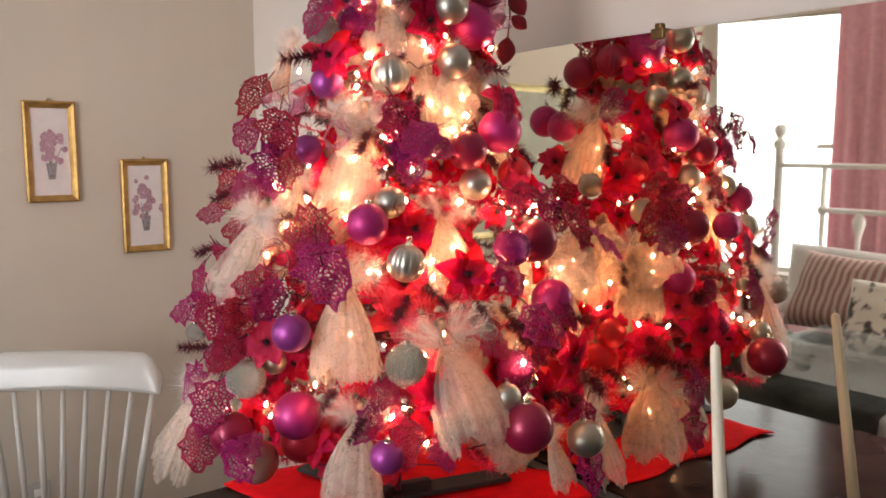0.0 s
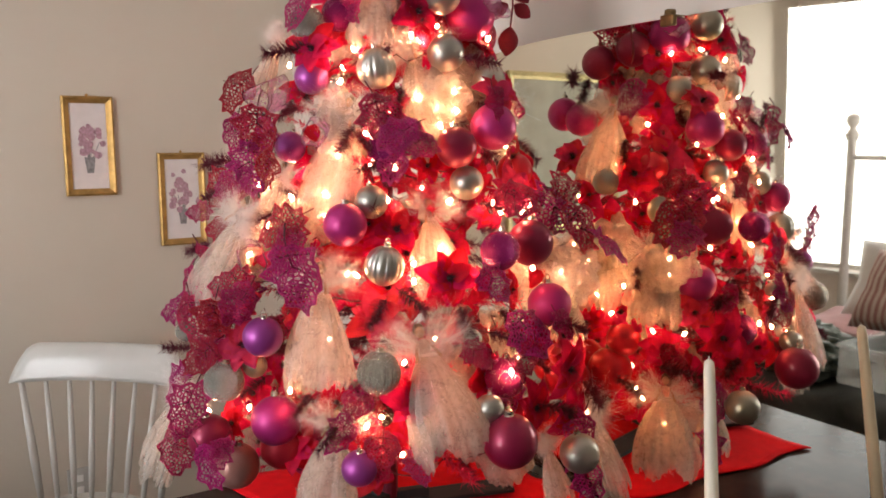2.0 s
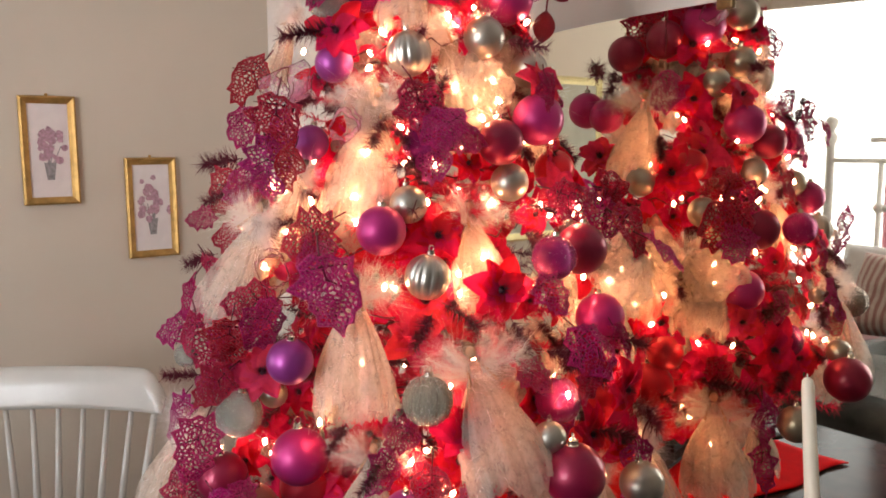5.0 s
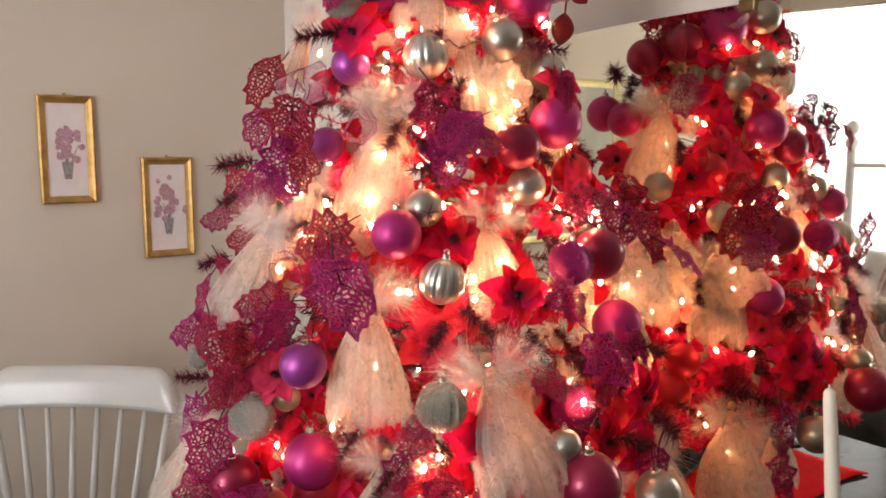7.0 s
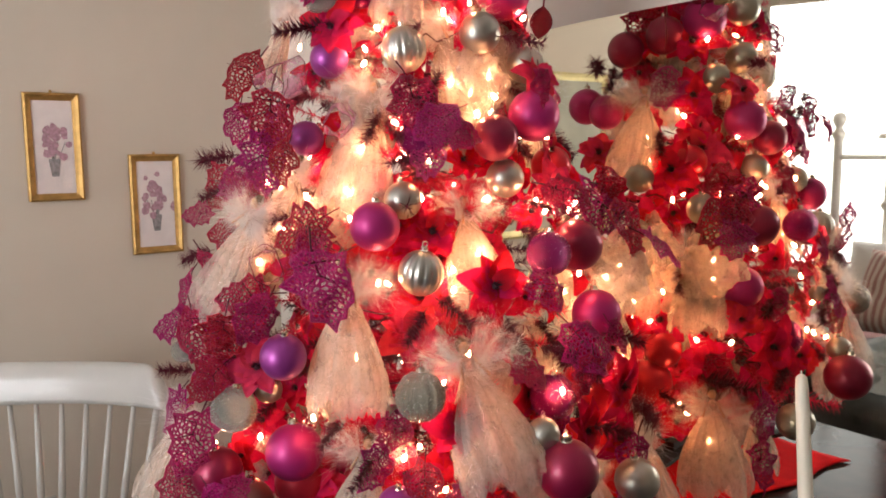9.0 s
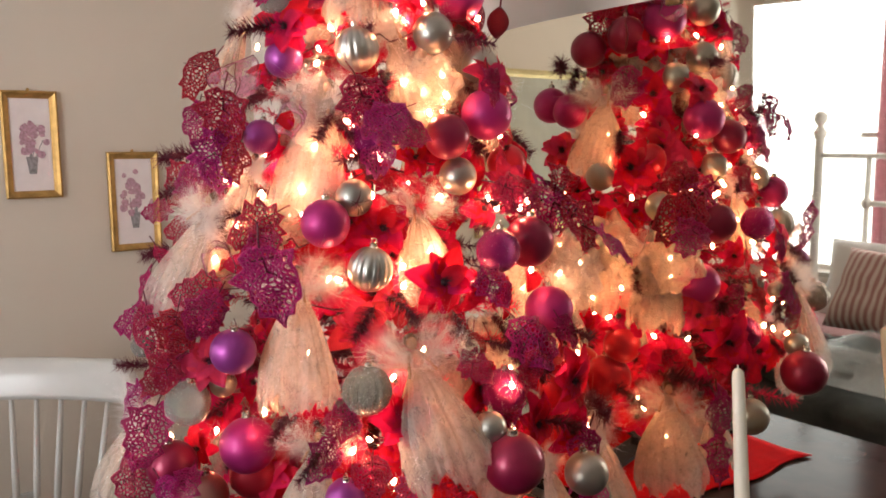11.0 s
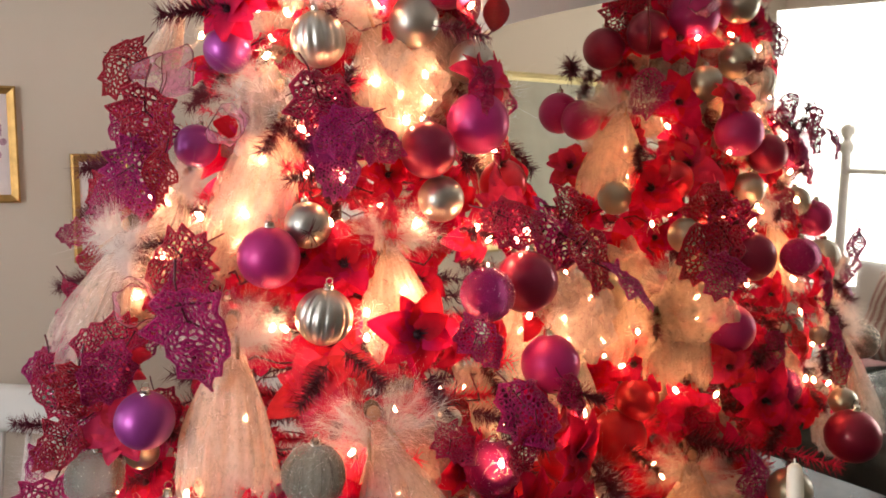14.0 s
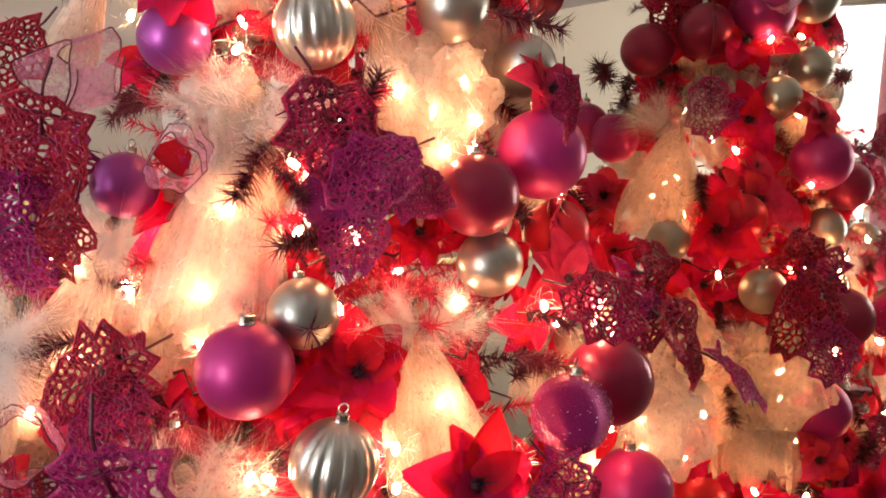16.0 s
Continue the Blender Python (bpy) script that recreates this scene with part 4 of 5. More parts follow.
def lace_leaf(x, y, z, size, spin, tip):
    leaf_count[0] += 1
    k = leaf_count[0] % 6
    m = facing(x, y, z, 0.7) @ pose(0, 0, 0, tilt.uniform(-30, 20), tilt.uniform(-25, 25), -spin) @ Matrix.Scale(size * 1.12, 4)
    put("leaf%d" % k, lambda: build_leaf(k), m)


# poinsettias
def petal_mesh(L, lift, seed):
    rnd = random.Random(seed)
    bm = bmesh.new()
    rows = []
    for j in range(9):
        s = j / 8
        w = 0.175 * L / 0.5 * math.sin(math.pi * min(1, s * 0.76 + 0.22)) ** 0.8
        zc = L * (lift * s - 0.3 * s * s)
        rows.append([bm.verts.new((L * s - 0.01, t * w + 0.02 * math.sin(3 * s + seed), zc + 0.25 * abs(t) * w + 0.014 * math.sin(8 * s + 3 * t + seed))) for t in (-1, -0.5, 0, 0.5, 1)])
    for p, q2 in zip(rows, rows[1:]):
        for i in range(4):
            bm.faces.new((p[i], q2[i], q2[i + 1], p[i + 1]))
    return bm


def build_flower(mat):
    rnd = random.Random(90)
    ob = tagged(empty("poinsettia"), "red satin poinsettia with a dark centre on the tree" if mat == RED else "coral-red satin poinsettia with a dark centre", "flower ornament", "poinsettias on the tree")
    for layer, (n, L, lift) in enumerate(((7, 0.52, 0.10), (6, 0.40, 0.38))):
        first = None
        for k in range(n):
            if first is None:
                pt = part("petal", petal_mesh(L, lift, 5 + layer), mat, ob, smooth=True)
                first = pt.data
            else:
                pt = new("petal", first)
                pt.parent = ob
            pt.matrix_basis = pose(0, 0, 0.02 * layer, rnd.uniform(-14, 14), rnd.uniform(-14, 10), 360 * (k + 0.5 * layer + rnd.uniform(-0.14, 0.14)) / n) @ Matrix.Scale(rnd.uniform(0.82, 1.1), 4)
    bm = bmesh.new()
    for k in range(60):
        a, c = rnd.uniform(0, 6.28), rnd.uniform(0.1, 0.9)
        d = Vector((math.cos(a) * c, math.sin(a) * c, 1)).normalized()
        s = Vector((-math.sin(a), math.cos(a), 0)) * 0.010
        p = Vector((0, 0, 0.01))
        tri(bm, p - s, p + s, p + d * rnd.uniform(0.09, 0.2))
    bmesh.ops.create_icosphere(bm, subdivisions=1, radius=0.06, matrix=Matrix.Translation((0, 0, 0.04)))
    part("flower_centre", bm, STAMEN, ob, "dark burgundy stamens")
    return ob


def poinsettia(mat, x, y, z, size, spin):
    m = facing(x, y, z, 0.6) @ pose(0, 0, 0, tilt.uniform(-22, 22), tilt.uniform(-22, 22), spin) @ Matrix.Scale(size * 0.92, 4)
    put(mat.name, lambda: build_flower(mat), m)


# needle sprigs that stand out of the tree
def build_sprig(k):
    bm = needle_branch(30 + k, 260, spread=0.30, width=0.012)
    bmesh.ops.translate(bm, vec=(-0.5, 0, 0), verts=bm.verts)
    return tagged(part("needle_sprig", bm, NEEDLE_DARK), "burgundy tinsel needle sprig sticking out of the tree", "sprig", "needle sprigs on the tree")


def sprig(x, y, z, size, spin):
    k = tilt.choice((0, 1))
    m = facing(x, y, z, 0.3) @ pose(0, 0, 0, 0, -35, -90 - spin) @ Matrix.Scale(size, 4)
    put("sprig%d" % k, lambda: build_sprig(k), m)


# organza ribbon loops
ORGANZA = sheer("pink_organza", (0.72, 0.30, 0.50), 90, 0.2, 0.6)


def build_ribbon():
    bm = bmesh.new()
    rows = []
    for i in range(41):
        s = i / 40
        a = 2.0 * math.pi * s * 1.15
        c = Vector((0.34 * math.sin(a), 0.42 * math.cos(a) * (1 - 0.35 * s), 0.16 * math.sin(2 * a)))
        rows.append([bm.verts.new(c + Vector((0.05 * math.sin(3 * a), 0.04 * math.sin(7 * a) * t, 0.24 * t))) for t in (-1, -0.33, 0.33, 1)])
    for p, q2 in zip(rows, rows[1:]):
        for i in range(3):
            bm.faces.new((p[i], q2[i], q2[i + 1], p[i + 1]))
    edges = [[r[0].co.copy() for r in rows], [r[-1].co.copy() for r in rows]]
    ob = tagged(part("organza_ribbon", bm, ORGANZA, smooth=True), "sheer pink organza ribbon loop tucked into the tree", "ribbon", "organza ribbons on the tree")
    for line in edges:
        bm = bmesh.new()
        for p, q2 in zip(line, line[1:]):
            rod(bm, p, q2, 0.008, n=5)
        part("wire_edge", bm, NEEDLE_DARK, ob, "thin dark wire edging")
    return ob


def ribbon(x, y, z, size, spin):
    put("ribbon", build_ribbon, facing(x, y, z, 0.3) @ pose(0, 0, 0, 20, 30, -spin) @ Matrix.Scale(size, 4))


# string of warm lights
GLOW = bpy.data.materials.new("lit_bulb")
GLOW.use_nodes = True
eb = GLOW.node_tree.nodes["Principled BSDF"]
eb.inputs["Emission Color"].default_value = (1.0, 0.47, 0.235, 1)
eb.inputs["Emission Strength"].default_value = BULB
sl = tagged(empty("string_lights", AXIS[0], AXIS[1], T0), "string of warm white fairy lights wound round the tree", "string lights")
bm = bmesh.new()
prev = None
for k in range(420):
    s = k / 419
    z = 0.86 + 1.1 * s
    r = girth(z) * (0.6 + 0.04 * math.sin(k * 1.7))
    a = s * 2 * math.pi * 11
    p = Vector((r * math.cos(a), r * math.sin(a), z - T0 + 0.008 * math.sin(k * 2.3)))
    if prev is not None:
        rod(bm, prev, p, 0.0013, n=4)
    prev = p
part("wire", bm, NEEDLE_DARK, sl, "thin dark wire")
bulb_mesh = []


lit = []


def bulb(x, y, z):
    lit.append((x, y, z))
    m = pose(x - AXIS[0], y - AXIS[1], z - T0, tilt.uniform(-50, 50), tilt.uniform(-50, 50), 0)
    if not bulb_mesh:
        bm = bmesh.new()
        lathe(bm, [(0.0008, 0.0056), (0.0023, 0.004), (0.0031, 0.0), (0.0027, -0.003), (0.0018, -0.0045)], 10)
        bulb_mesh.append(None)
        ob = part("bulb", bm, GLOW, sl, smooth=True)
        bulb_mesh[0] = ob.data
    else:
        ob = new("bulb", bulb_mesh[0])
        ob.parent = sl
    ob.matrix_basis = m


# gauze puffs tucked in between the branches
def build_puff():
    rnd = random.Random(31)
    bm = bmesh.new()
    for layer in range(4):
        g = bmesh.ops.create_icosphere(bm, subdivisions=4, radius=0.54 - 0.10 * layer)
        for v in g["verts"]:
            v.co *= 1 + 0.45 * noise.noise(v.co * 4 + Vector((layer * 3, 0, 0))) + 0.22 * noise.noise(v.co * 13 + Vector((0, layer * 5, 0)))
    for k in range(260):
        d = Vector((rnd.gauss(0, 1), rnd.gauss(0, 1), rnd.gauss(0, 1))).normalized()
        e = (d * 0.6 + Vector((rnd.gauss(0, 0.6), rnd.gauss(0, 0.6), rnd.gauss(0, 0.6)))).normalized() * rnd.uniform(0.05, 0.16)
        s = d.cross(e).normalized() * 0.0014
        r = rnd.uniform(0.32, 0.54)
        tri(bm, d * r - s, d * r + s, d * r + e, 1)
    for k in range(160):
        d = Vector((rnd.gauss(0, 1), rnd.gauss(0, 1), rnd.gauss(0, 1))).normalized() * rnd.uniform(0.45, 0.6)
        e = [Vector((rnd.gauss(0, 1), rnd.gauss(0, 1), rnd.gauss(0, 1))).normalized() * 0.009 for _ in range(3)]
        tri(bm, d + e[0], d + e[1], d + e[2], 2)
    return tagged(part("tulle_puff", bm, (TULLE, FEATHER, SPARKLE_W), smooth=True), "crumpled cream tulle puff tucked between the branches", "tulle", "tulle puffs in the tree")


def tulle_puff(x, y, z, size):
    put("puff", build_puff, pose(x, y, z, 0, 0, tilt.uniform(0, 360)) @ Matrix.Diagonal((size, size, size * 1.25, 1)))


# baubles
bauble(magenta, 0.743, 1.139, 1.356, 0.0355)
bauble(violet, 0.605, 1.156, 1.186, 0.0317)
bauble(magenta, 0.648, 1.223, 1.021, 0.0424)
bauble(red, 0.665, 1.235, 0.970, 0.0410)
bauble(glitter_magenta, 0.971, 1.026, 1.309, 0.0329)
poinsettia(RED, 1.020, 1.125, 1.365, 0.095, 20)
bauble(magenta, 1.107, 1.058, 1.197, 0.0396)
bauble(magenta, 1.025, 1.120, 1.514, 0.0406)
bauble(plum, 0.945, 1.117, 1.479, 0.0351)
bauble(glitter_magenta, 0.822, 1.147, 1.478, 0.0298)
bauble(violet, 0.711, 1.282, 1.480, 0.0268)
bauble(violet, 0.752, 1.279, 1.599, 0.0293)
bauble(plum, 0.552, 1.282, 0.994, 0.0374)
bauble(rose, 0.594, 1.275, 0.935, 0.0392)
bauble(plum, 0.928, 0.938, 1.017, 0.0440)
bauble(violet, 0.714, 1.044, 0.984, 0.0287)
bauble(magenta, 1.040, 1.214, 1.716, 0.0453)
bauble(glitter_magenta, 0.801, 1.268, 1.707, 0.0298)
bauble(plum, 1.059, 1.203, 1.765, 0.0274)
bauble(ribbed, 0.843, 1.211, 1.613, 0.0347)
bauble(silver, 0.962, 1.176, 1.642, 0.0326)
bauble(glitter_silver, 0.747, 1.283, 1.690, 0.0305)
bauble(silver, 0.975, 1.130, 1.417, 0.0298)
bauble(silver, 0.795, 1.146, 1.390, 0.0276)
bauble(ribbed, 0.788, 1.091, 1.291, 0.0326)
bauble(ribbed_glitter, 0.743, 1.030, 1.136, 0.0343)
bauble(silver, 1.087, 0.949, 0.958, 0.0343)
bauble(glitter_silver, 0.574, 1.264, 1.090, 0.0335)
bauble(silver, 0.956, 1.180, 1.741, 0.0336)
bauble(silver, 1.055, 1.196, 1.589, 0.0268)
bauble(silver, 0.630, 1.267, 1.109, 0.0206)
bauble(glitter_silver, 0.570, 1.470, 1.136, 0.0192)
bauble(silver, 0.909, 0.968, 1.065, 0.0235)
bauble(silver, 0.910, 1.018, 1.169, 0.0158)
bauble(glitter_magenta, 0.991, 1.035, 1.087, 0.0355)
bauble(plum, 0.723, 1.207, 1.268, 0.0300)
bauble(magenta, 1.150, 1.428, 1.550, 0.0387)
bauble(magenta, 1.142, 1.378, 1.536, 0.0368)
bauble(red, 1.118, 1.178, 1.433, 0.0340)
bauble(plum, 1.062, 1.059, 1.312, 0.0405)
bauble(red, 1.224, 1.145, 1.077, 0.0362)
bauble(red, 1.246, 1.162, 1.010, 0.0469)
bauble(plum, 1.092, 1.267, 1.688, 0.0391)
bauble(plum, 1.129, 1.338, 1.663, 0.0380)
bauble(silver, 1.194, 1.238, 1.401, 0.0291)
bauble(silver, 1.140, 1.128, 1.344, 0.0300)
bauble(silver, 1.053, 1.172, 1.597, 0.0302)
bauble(red, 1.256, 1.224, 1.025, 0.0396)
bauble(magenta, 1.056, 1.249, 1.791, 0.0369)
# angels
angel(0, 0.781, 1.229, 1.480, 0.2240, 6)
bulb(0.772, 1.221, 1.465)
angel(1, 0.609, 1.298, 1.320, 0.2045, 14)
bulb(0.643, 1.316, 1.294)
angel(0, 0.690, 1.130, 1.215, 0.2122, -4)
bulb(0.722, 1.163, 1.165)
angel(0, 0.703, 1.120, 0.985, 0.1850, 4)
angel(0, 0.827, 1.009, 1.115, 0.2283, -12)
bulb(0.862, 1.048, 1.075)
angel(1, 0.935, 1.205, 1.594, 0.2500, -6)
bulb(0.909, 1.182, 1.563)
angel(0, 0.897, 1.119, 1.324, 0.1751, 0)
bulb(0.909, 1.114, 1.306)
angel(1, 0.527, 1.400, 1.000, 0.2152, 12)
angel(0, 0.717, 1.369, 1.641, 0.1352, 8)
bulb(0.758, 1.390, 1.628)
angel(0, 1.086, 1.025, 0.914, 0.1354, 0)
angel(0, 1.161, 1.267, 1.507, 0.203, 0)
bulb(1.132, 1.273, 1.483)
angel(0, 1.168, 1.109, 1.213, 0.194, 0)
bulb(1.145, 1.128, 1.190)
angel(1, 1.212, 1.038, 0.936, 0.212, 0)
bulb(1.190, 1.059, 0.911)
angel(1, 1.227, 1.213, 1.219, 0.170, 0)
bulb(1.198, 1.223, 1.199)
angel(1, 0.688, 1.289, 1.406, 0.1279, 10)
bulb(0.723, 1.308, 1.390)
angel(1, 0.846, 1.227, 1.718, 0.1319, 0)
bulb(0.867, 1.254, 1.703)
# pierced glitter leaves
lace_leaf(0.646, 1.352, 1.580, 0.0790, 40, 0)
lace_leaf(0.641, 1.258, 1.509, 0.0940, 10, 0)
lace_leaf(0.632, 1.265, 1.447, 0.0890, -10, 0)
lace_leaf(0.620, 1.329, 1.421, 0.0720, 50, 0)
lace_leaf(0.601, 1.459, 1.361, 0.050, 80, 0)
lace_leaf(0.584, 1.475, 1.230, 0.084, 20, 0)
lace_leaf(0.545, 1.332, 1.192, 0.0870, -15, 0)
lace_leaf(0.638, 1.106, 1.287, 0.1131, -8, 0)
lace_leaf(0.654, 1.188, 1.354, 0.0859, 60, 0)
lace_leaf(0.658, 1.171, 1.317, 0.0763, 20, 0)
lace_leaf(0.514, 1.283, 1.049, 0.0960, 15, 0)
lace_leaf(0.501, 1.305, 0.976, 0.0830, -10, 0)
lace_leaf(0.518, 1.204, 0.978, 0.0790, -50, 0)
lace_leaf(0.799, 1.112, 1.527, 0.0971, -20, 0)
lace_leaf(0.846, 1.123, 1.504, 0.1002, -45, 0)
lace_leaf(0.818, 1.113, 1.457, 0.0685, 10, 0)
lace_leaf(0.936, 0.993, 1.264, 0.0675, -30, 0)
lace_leaf(0.973, 0.948, 1.186, 0.0881, -30, 0)
lace_leaf(0.931, 1.039, 1.160, 0.0678, 20, 0)
lace_leaf(1.009, 1.054, 1.069, 0.0871, -10, 0)
lace_leaf(1.120, 1.062, 1.364, 0.119, -60, 0)
lace_leaf(1.178, 1.049, 1.334, 0.122, -50, 0)
lace_leaf(1.204, 1.007, 1.303, 0.088, -25, 0)
lace_leaf(1.010, 1.026, 1.396, 0.0810, -60, 0)
lace_leaf(0.743, 1.024, 1.011, 0.0760, 10, 0)
lace_leaf(0.693, 1.063, 1.041, 0.0663, 40, 0)
lace_leaf(0.790, 0.993, 0.986, 0.0579, -20, 0)
lace_leaf(0.719, 1.254, 1.712, 0.0770, 20, 0)
lace_leaf(0.588, 1.240, 1.260, 0.0780, 80, 0)
lace_leaf(0.571, 1.160, 1.241, 0.0732, 30, 0)
lace_leaf(0.986, 1.055, 1.554, 0.0610, -30, 0)
lace_leaf(0.630, 1.181, 1.188, 0.0558, -20, 0)
lace_leaf(0.800, 1.236, 1.724, 0.0738, -30, 0)
lace_leaf(0.834, 1.033, 1.123, 0.0483, 0, 0)
lace_leaf(0.635, 1.449, 1.406, 0.083, 30, 0)
lace_leaf(0.608, 1.344, 1.341, 0.0730, 70, 0)
lace_leaf(0.578, 1.352, 1.282, 0.0780, -20, 0)
lace_leaf(0.535, 1.254, 1.144, 0.0690, 40, 0)
lace_leaf(0.522, 1.389, 1.067, 0.0750, 20, 0)
lace_leaf(0.667, 1.436, 1.512, 0.078, -20, 0)
lace_leaf(0.563, 1.483, 1.182, 0.079, 60, 0)
lace_leaf(0.670, 1.310, 1.500, 0.0831, -30, 0)
lace_leaf(0.650, 1.238, 1.447, 0.0680, 30, 0)
lace_leaf(0.556, 1.251, 1.204, 0.0830, 10, 0)
lace_leaf(0.729, 1.238, 1.272, 0.0668, -40, 0)
lace_leaf(0.721, 1.056, 1.090, 0.0665, 30, 0)
lace_leaf(0.893, 0.981, 1.154, 0.0581, -40, 0)
lace_leaf(0.969, 0.941, 1.142, 0.0687, 10, 0)
lace_leaf(1.084, 0.989, 1.178, 0.063, -30, 0)
lace_leaf(0.861, 1.097, 1.485, 0.0588, -70, 0)
lace_leaf(1.156, 1.074, 1.399, 0.088, -80, 0)
lace_leaf(0.821, 0.986, 1.020, 0.0578, 20, 0)
lace_leaf(0.540, 1.187, 1.001, 0.0581, 0, 0)
lace_leaf(1.142, 1.222, 1.583, 0.094, 0, 0)
lace_leaf(1.122, 0.985, 0.963, 0.104, 20, 0)
lace_leaf(1.138, 0.977, 0.880, 0.092, 0, 0)
lace_leaf(1.110, 1.303, 1.714, 0.098, 30, 0)
lace_leaf(1.074, 1.233, 1.754, 0.084, 50, 0)
lace_leaf(1.173, 1.053, 1.045, 0.077, 30, 0)
lace_leaf(0.806, 1.070, 1.501, 0.0739, 60, 0)
lace_leaf(0.838, 1.173, 1.463, 0.0581, 10, 0)
# poinsettias
poinsettia(RED, 0.748, 1.259, 1.644, 0.1091, 0)
poinsettia(RED, 0.831, 1.126, 1.343, 0.1093, 37)
poinsettia(RED, 0.879, 1.042, 1.269, 0.1171, 2)
poinsettia(CORAL, 1.096, 1.171, 1.458, 0.1295, 39)
poinsettia(CORAL, 1.036, 1.126, 1.569, 0.1079, 4)
poinsettia(CORAL, 0.602, 1.237, 1.154, 0.1089, 41)
poinsettia(CORAL, 0.613, 1.305, 1.223, 0.1132, 6)
poinsettia(CORAL, 0.784, 1.111, 1.199, 0.1178, 43)
poinsettia(RED, 0.793, 1.015, 1.086, 0.1040, 8)
poinsettia(RED, 0.910, 1.190, 1.710, 0.1175, 45)
poinsettia(RED, 1.116, 1.134, 1.359, 0.089, 10)
poinsettia(RED, 0.794, 1.155, 1.353, 0.0699, 47)
poinsettia(RED, 1.005, 1.147, 1.412, 0.0943, 12)
poinsettia(RED, 0.718, 1.133, 1.122, 0.0783, 49)
poinsettia(RED, 0.751, 1.323, 1.579, 0.0854, 14)
poinsettia(RED, 1.035, 1.012, 1.031, 0.1177, 51)
poinsettia(RED, 0.900, 1.144, 1.446, 0.0823, 16)
poinsettia(RED, 0.969, 1.082, 1.239, 0.0831, 53)
poinsettia(CORAL, 0.675, 1.243, 1.289, 0.0904, 18)
poinsettia(RED, 0.601, 1.304, 1.002, 0.0853, 55)
poinsettia(RED, 0.744, 1.071, 1.013, 0.0877, 20)
poinsettia(RED, 0.833, 1.190, 1.515, 0.0823, 57)
poinsettia(RED, 1.094, 1.304, 1.674, 0.0890, 22)
poinsettia(RED, 0.866, 1.234, 1.691, 0.0853, 59)
poinsettia(CORAL, 1.180, 1.359, 1.447, 0.125, 24)
poinsettia(RED, 1.157, 1.188, 1.417, 0.132, 61)
poinsettia(RED, 1.099, 0.999, 1.095, 0.130, 63)
poinsettia(RED, 1.273, 1.225, 0.994, 0.119, 28)
poinsettia(RED, 1.222, 1.157, 1.130, 0.116, 65)
poinsettia(RED, 1.095, 1.195, 1.566, 0.1199, 67)
poinsettia(RED, 1.065, 1.221, 1.671, 0.139, 32)
poinsettia(RED, 1.112, 1.107, 1.272, 0.119, 69)
poinsettia(RED, 1.180, 1.231, 1.306, 0.120, 34)
poinsettia(RED, 1.134, 1.035, 0.992, 0.118, 36)
poinsettia(RED, 1.088, 1.181, 1.500, 0.108, 1)
poinsettia(CORAL, 1.066, 1.121, 1.396, 0.1095, 38)
poinsettia(RED, 1.052, 1.373, 1.766, 0.103, 3)
poinsettia(RED, 1.255, 1.227, 1.103, 0.118, 40)
poinsettia(RED, 1.179, 1.080, 1.067, 0.116, 5)
poinsettia(RED, 1.248, 1.162, 0.945, 0.118, 42)
poinsettia(CORAL, 1.124, 1.048, 1.141, 0.104, 44)
poinsettia(RED, 1.064, 1.043, 1.150, 0.0854, 46)
poinsettia(RED, 1.167, 1.077, 1.062, 0.092, 11)
# needle sprigs
sprig(0.642, 1.467, 1.454, 0.0894, 75)
sprig(0.710, 1.279, 1.643, 0.0825, 75)
sprig(0.780, 1.199, 1.502, 0.0709, 20)
sprig(0.831, 1.175, 1.445, 0.0676, -10)
sprig(0.991, 1.113, 1.628, 0.0742, -70)
sprig(1.124, 1.078, 1.274, 0.0670, -60)
sprig(0.978, 0.966, 1.149, 0.0694, -50)
sprig(0.528, 1.368, 1.133, 0.0631, 80)
sprig(0.630, 1.451, 1.396, 0.067, 60)
sprig(0.638, 1.250, 1.365, 0.0599, 70)
sprig(0.829, 1.117, 1.542, 0.0593, -160)
sprig(0.805, 1.176, 1.417, 0.0479, 30)
sprig(0.668, 1.055, 1.039, 0.0562, 40)
sprig(0.941, 0.977, 1.178, 0.0592, -60)
sprig(0.761, 1.059, 1.226, 0.0657, 40)
sprig(0.807, 1.042, 1.242, 0.0656, -40)
sprig(0.888, 1.006, 1.209, 0.0583, 0)
sprig(0.655, 1.121, 1.077, 0.0479, 30)
sprig(0.600, 1.467, 1.294, 0.067, 60)
sprig(0.635, 1.175, 1.156, 0.0582, 80)
sprig(1.068, 0.987, 1.031, 0.0749, -60)
sprig(0.786, 1.139, 1.533, 0.0489, 20)
sprig(0.978, 1.063, 1.380, 0.0507, -60)
sprig(1.139, 1.412, 1.640, 0.101, 60)
sprig(1.155, 1.350, 1.609, 0.084, 20)
sprig(1.214, 1.119, 1.216, 0.064, 0)
sprig(1.190, 1.025, 1.029, 0.102, 80)
sprig(1.263, 1.103, 0.999, 0.076, 60)
sprig(1.100, 0.994, 1.171, 0.077, -60)
sprig(1.314, 1.220, 0.930, 0.105, 60)
sprig(1.173, 1.209, 1.474, 0.066, 10)
# organza ribbons
ribbon(0.679, 1.285, 1.564, 0.0872, 70)
ribbon(0.619, 1.235, 1.300, 0.0690, -30)
ribbon(1.072, 1.218, 1.614, 0.0722, -20)
ribbon(0.716, 1.188, 1.504, 0.0590, 30)
ribbon(1.065, 1.173, 1.732, 0.067, -40)
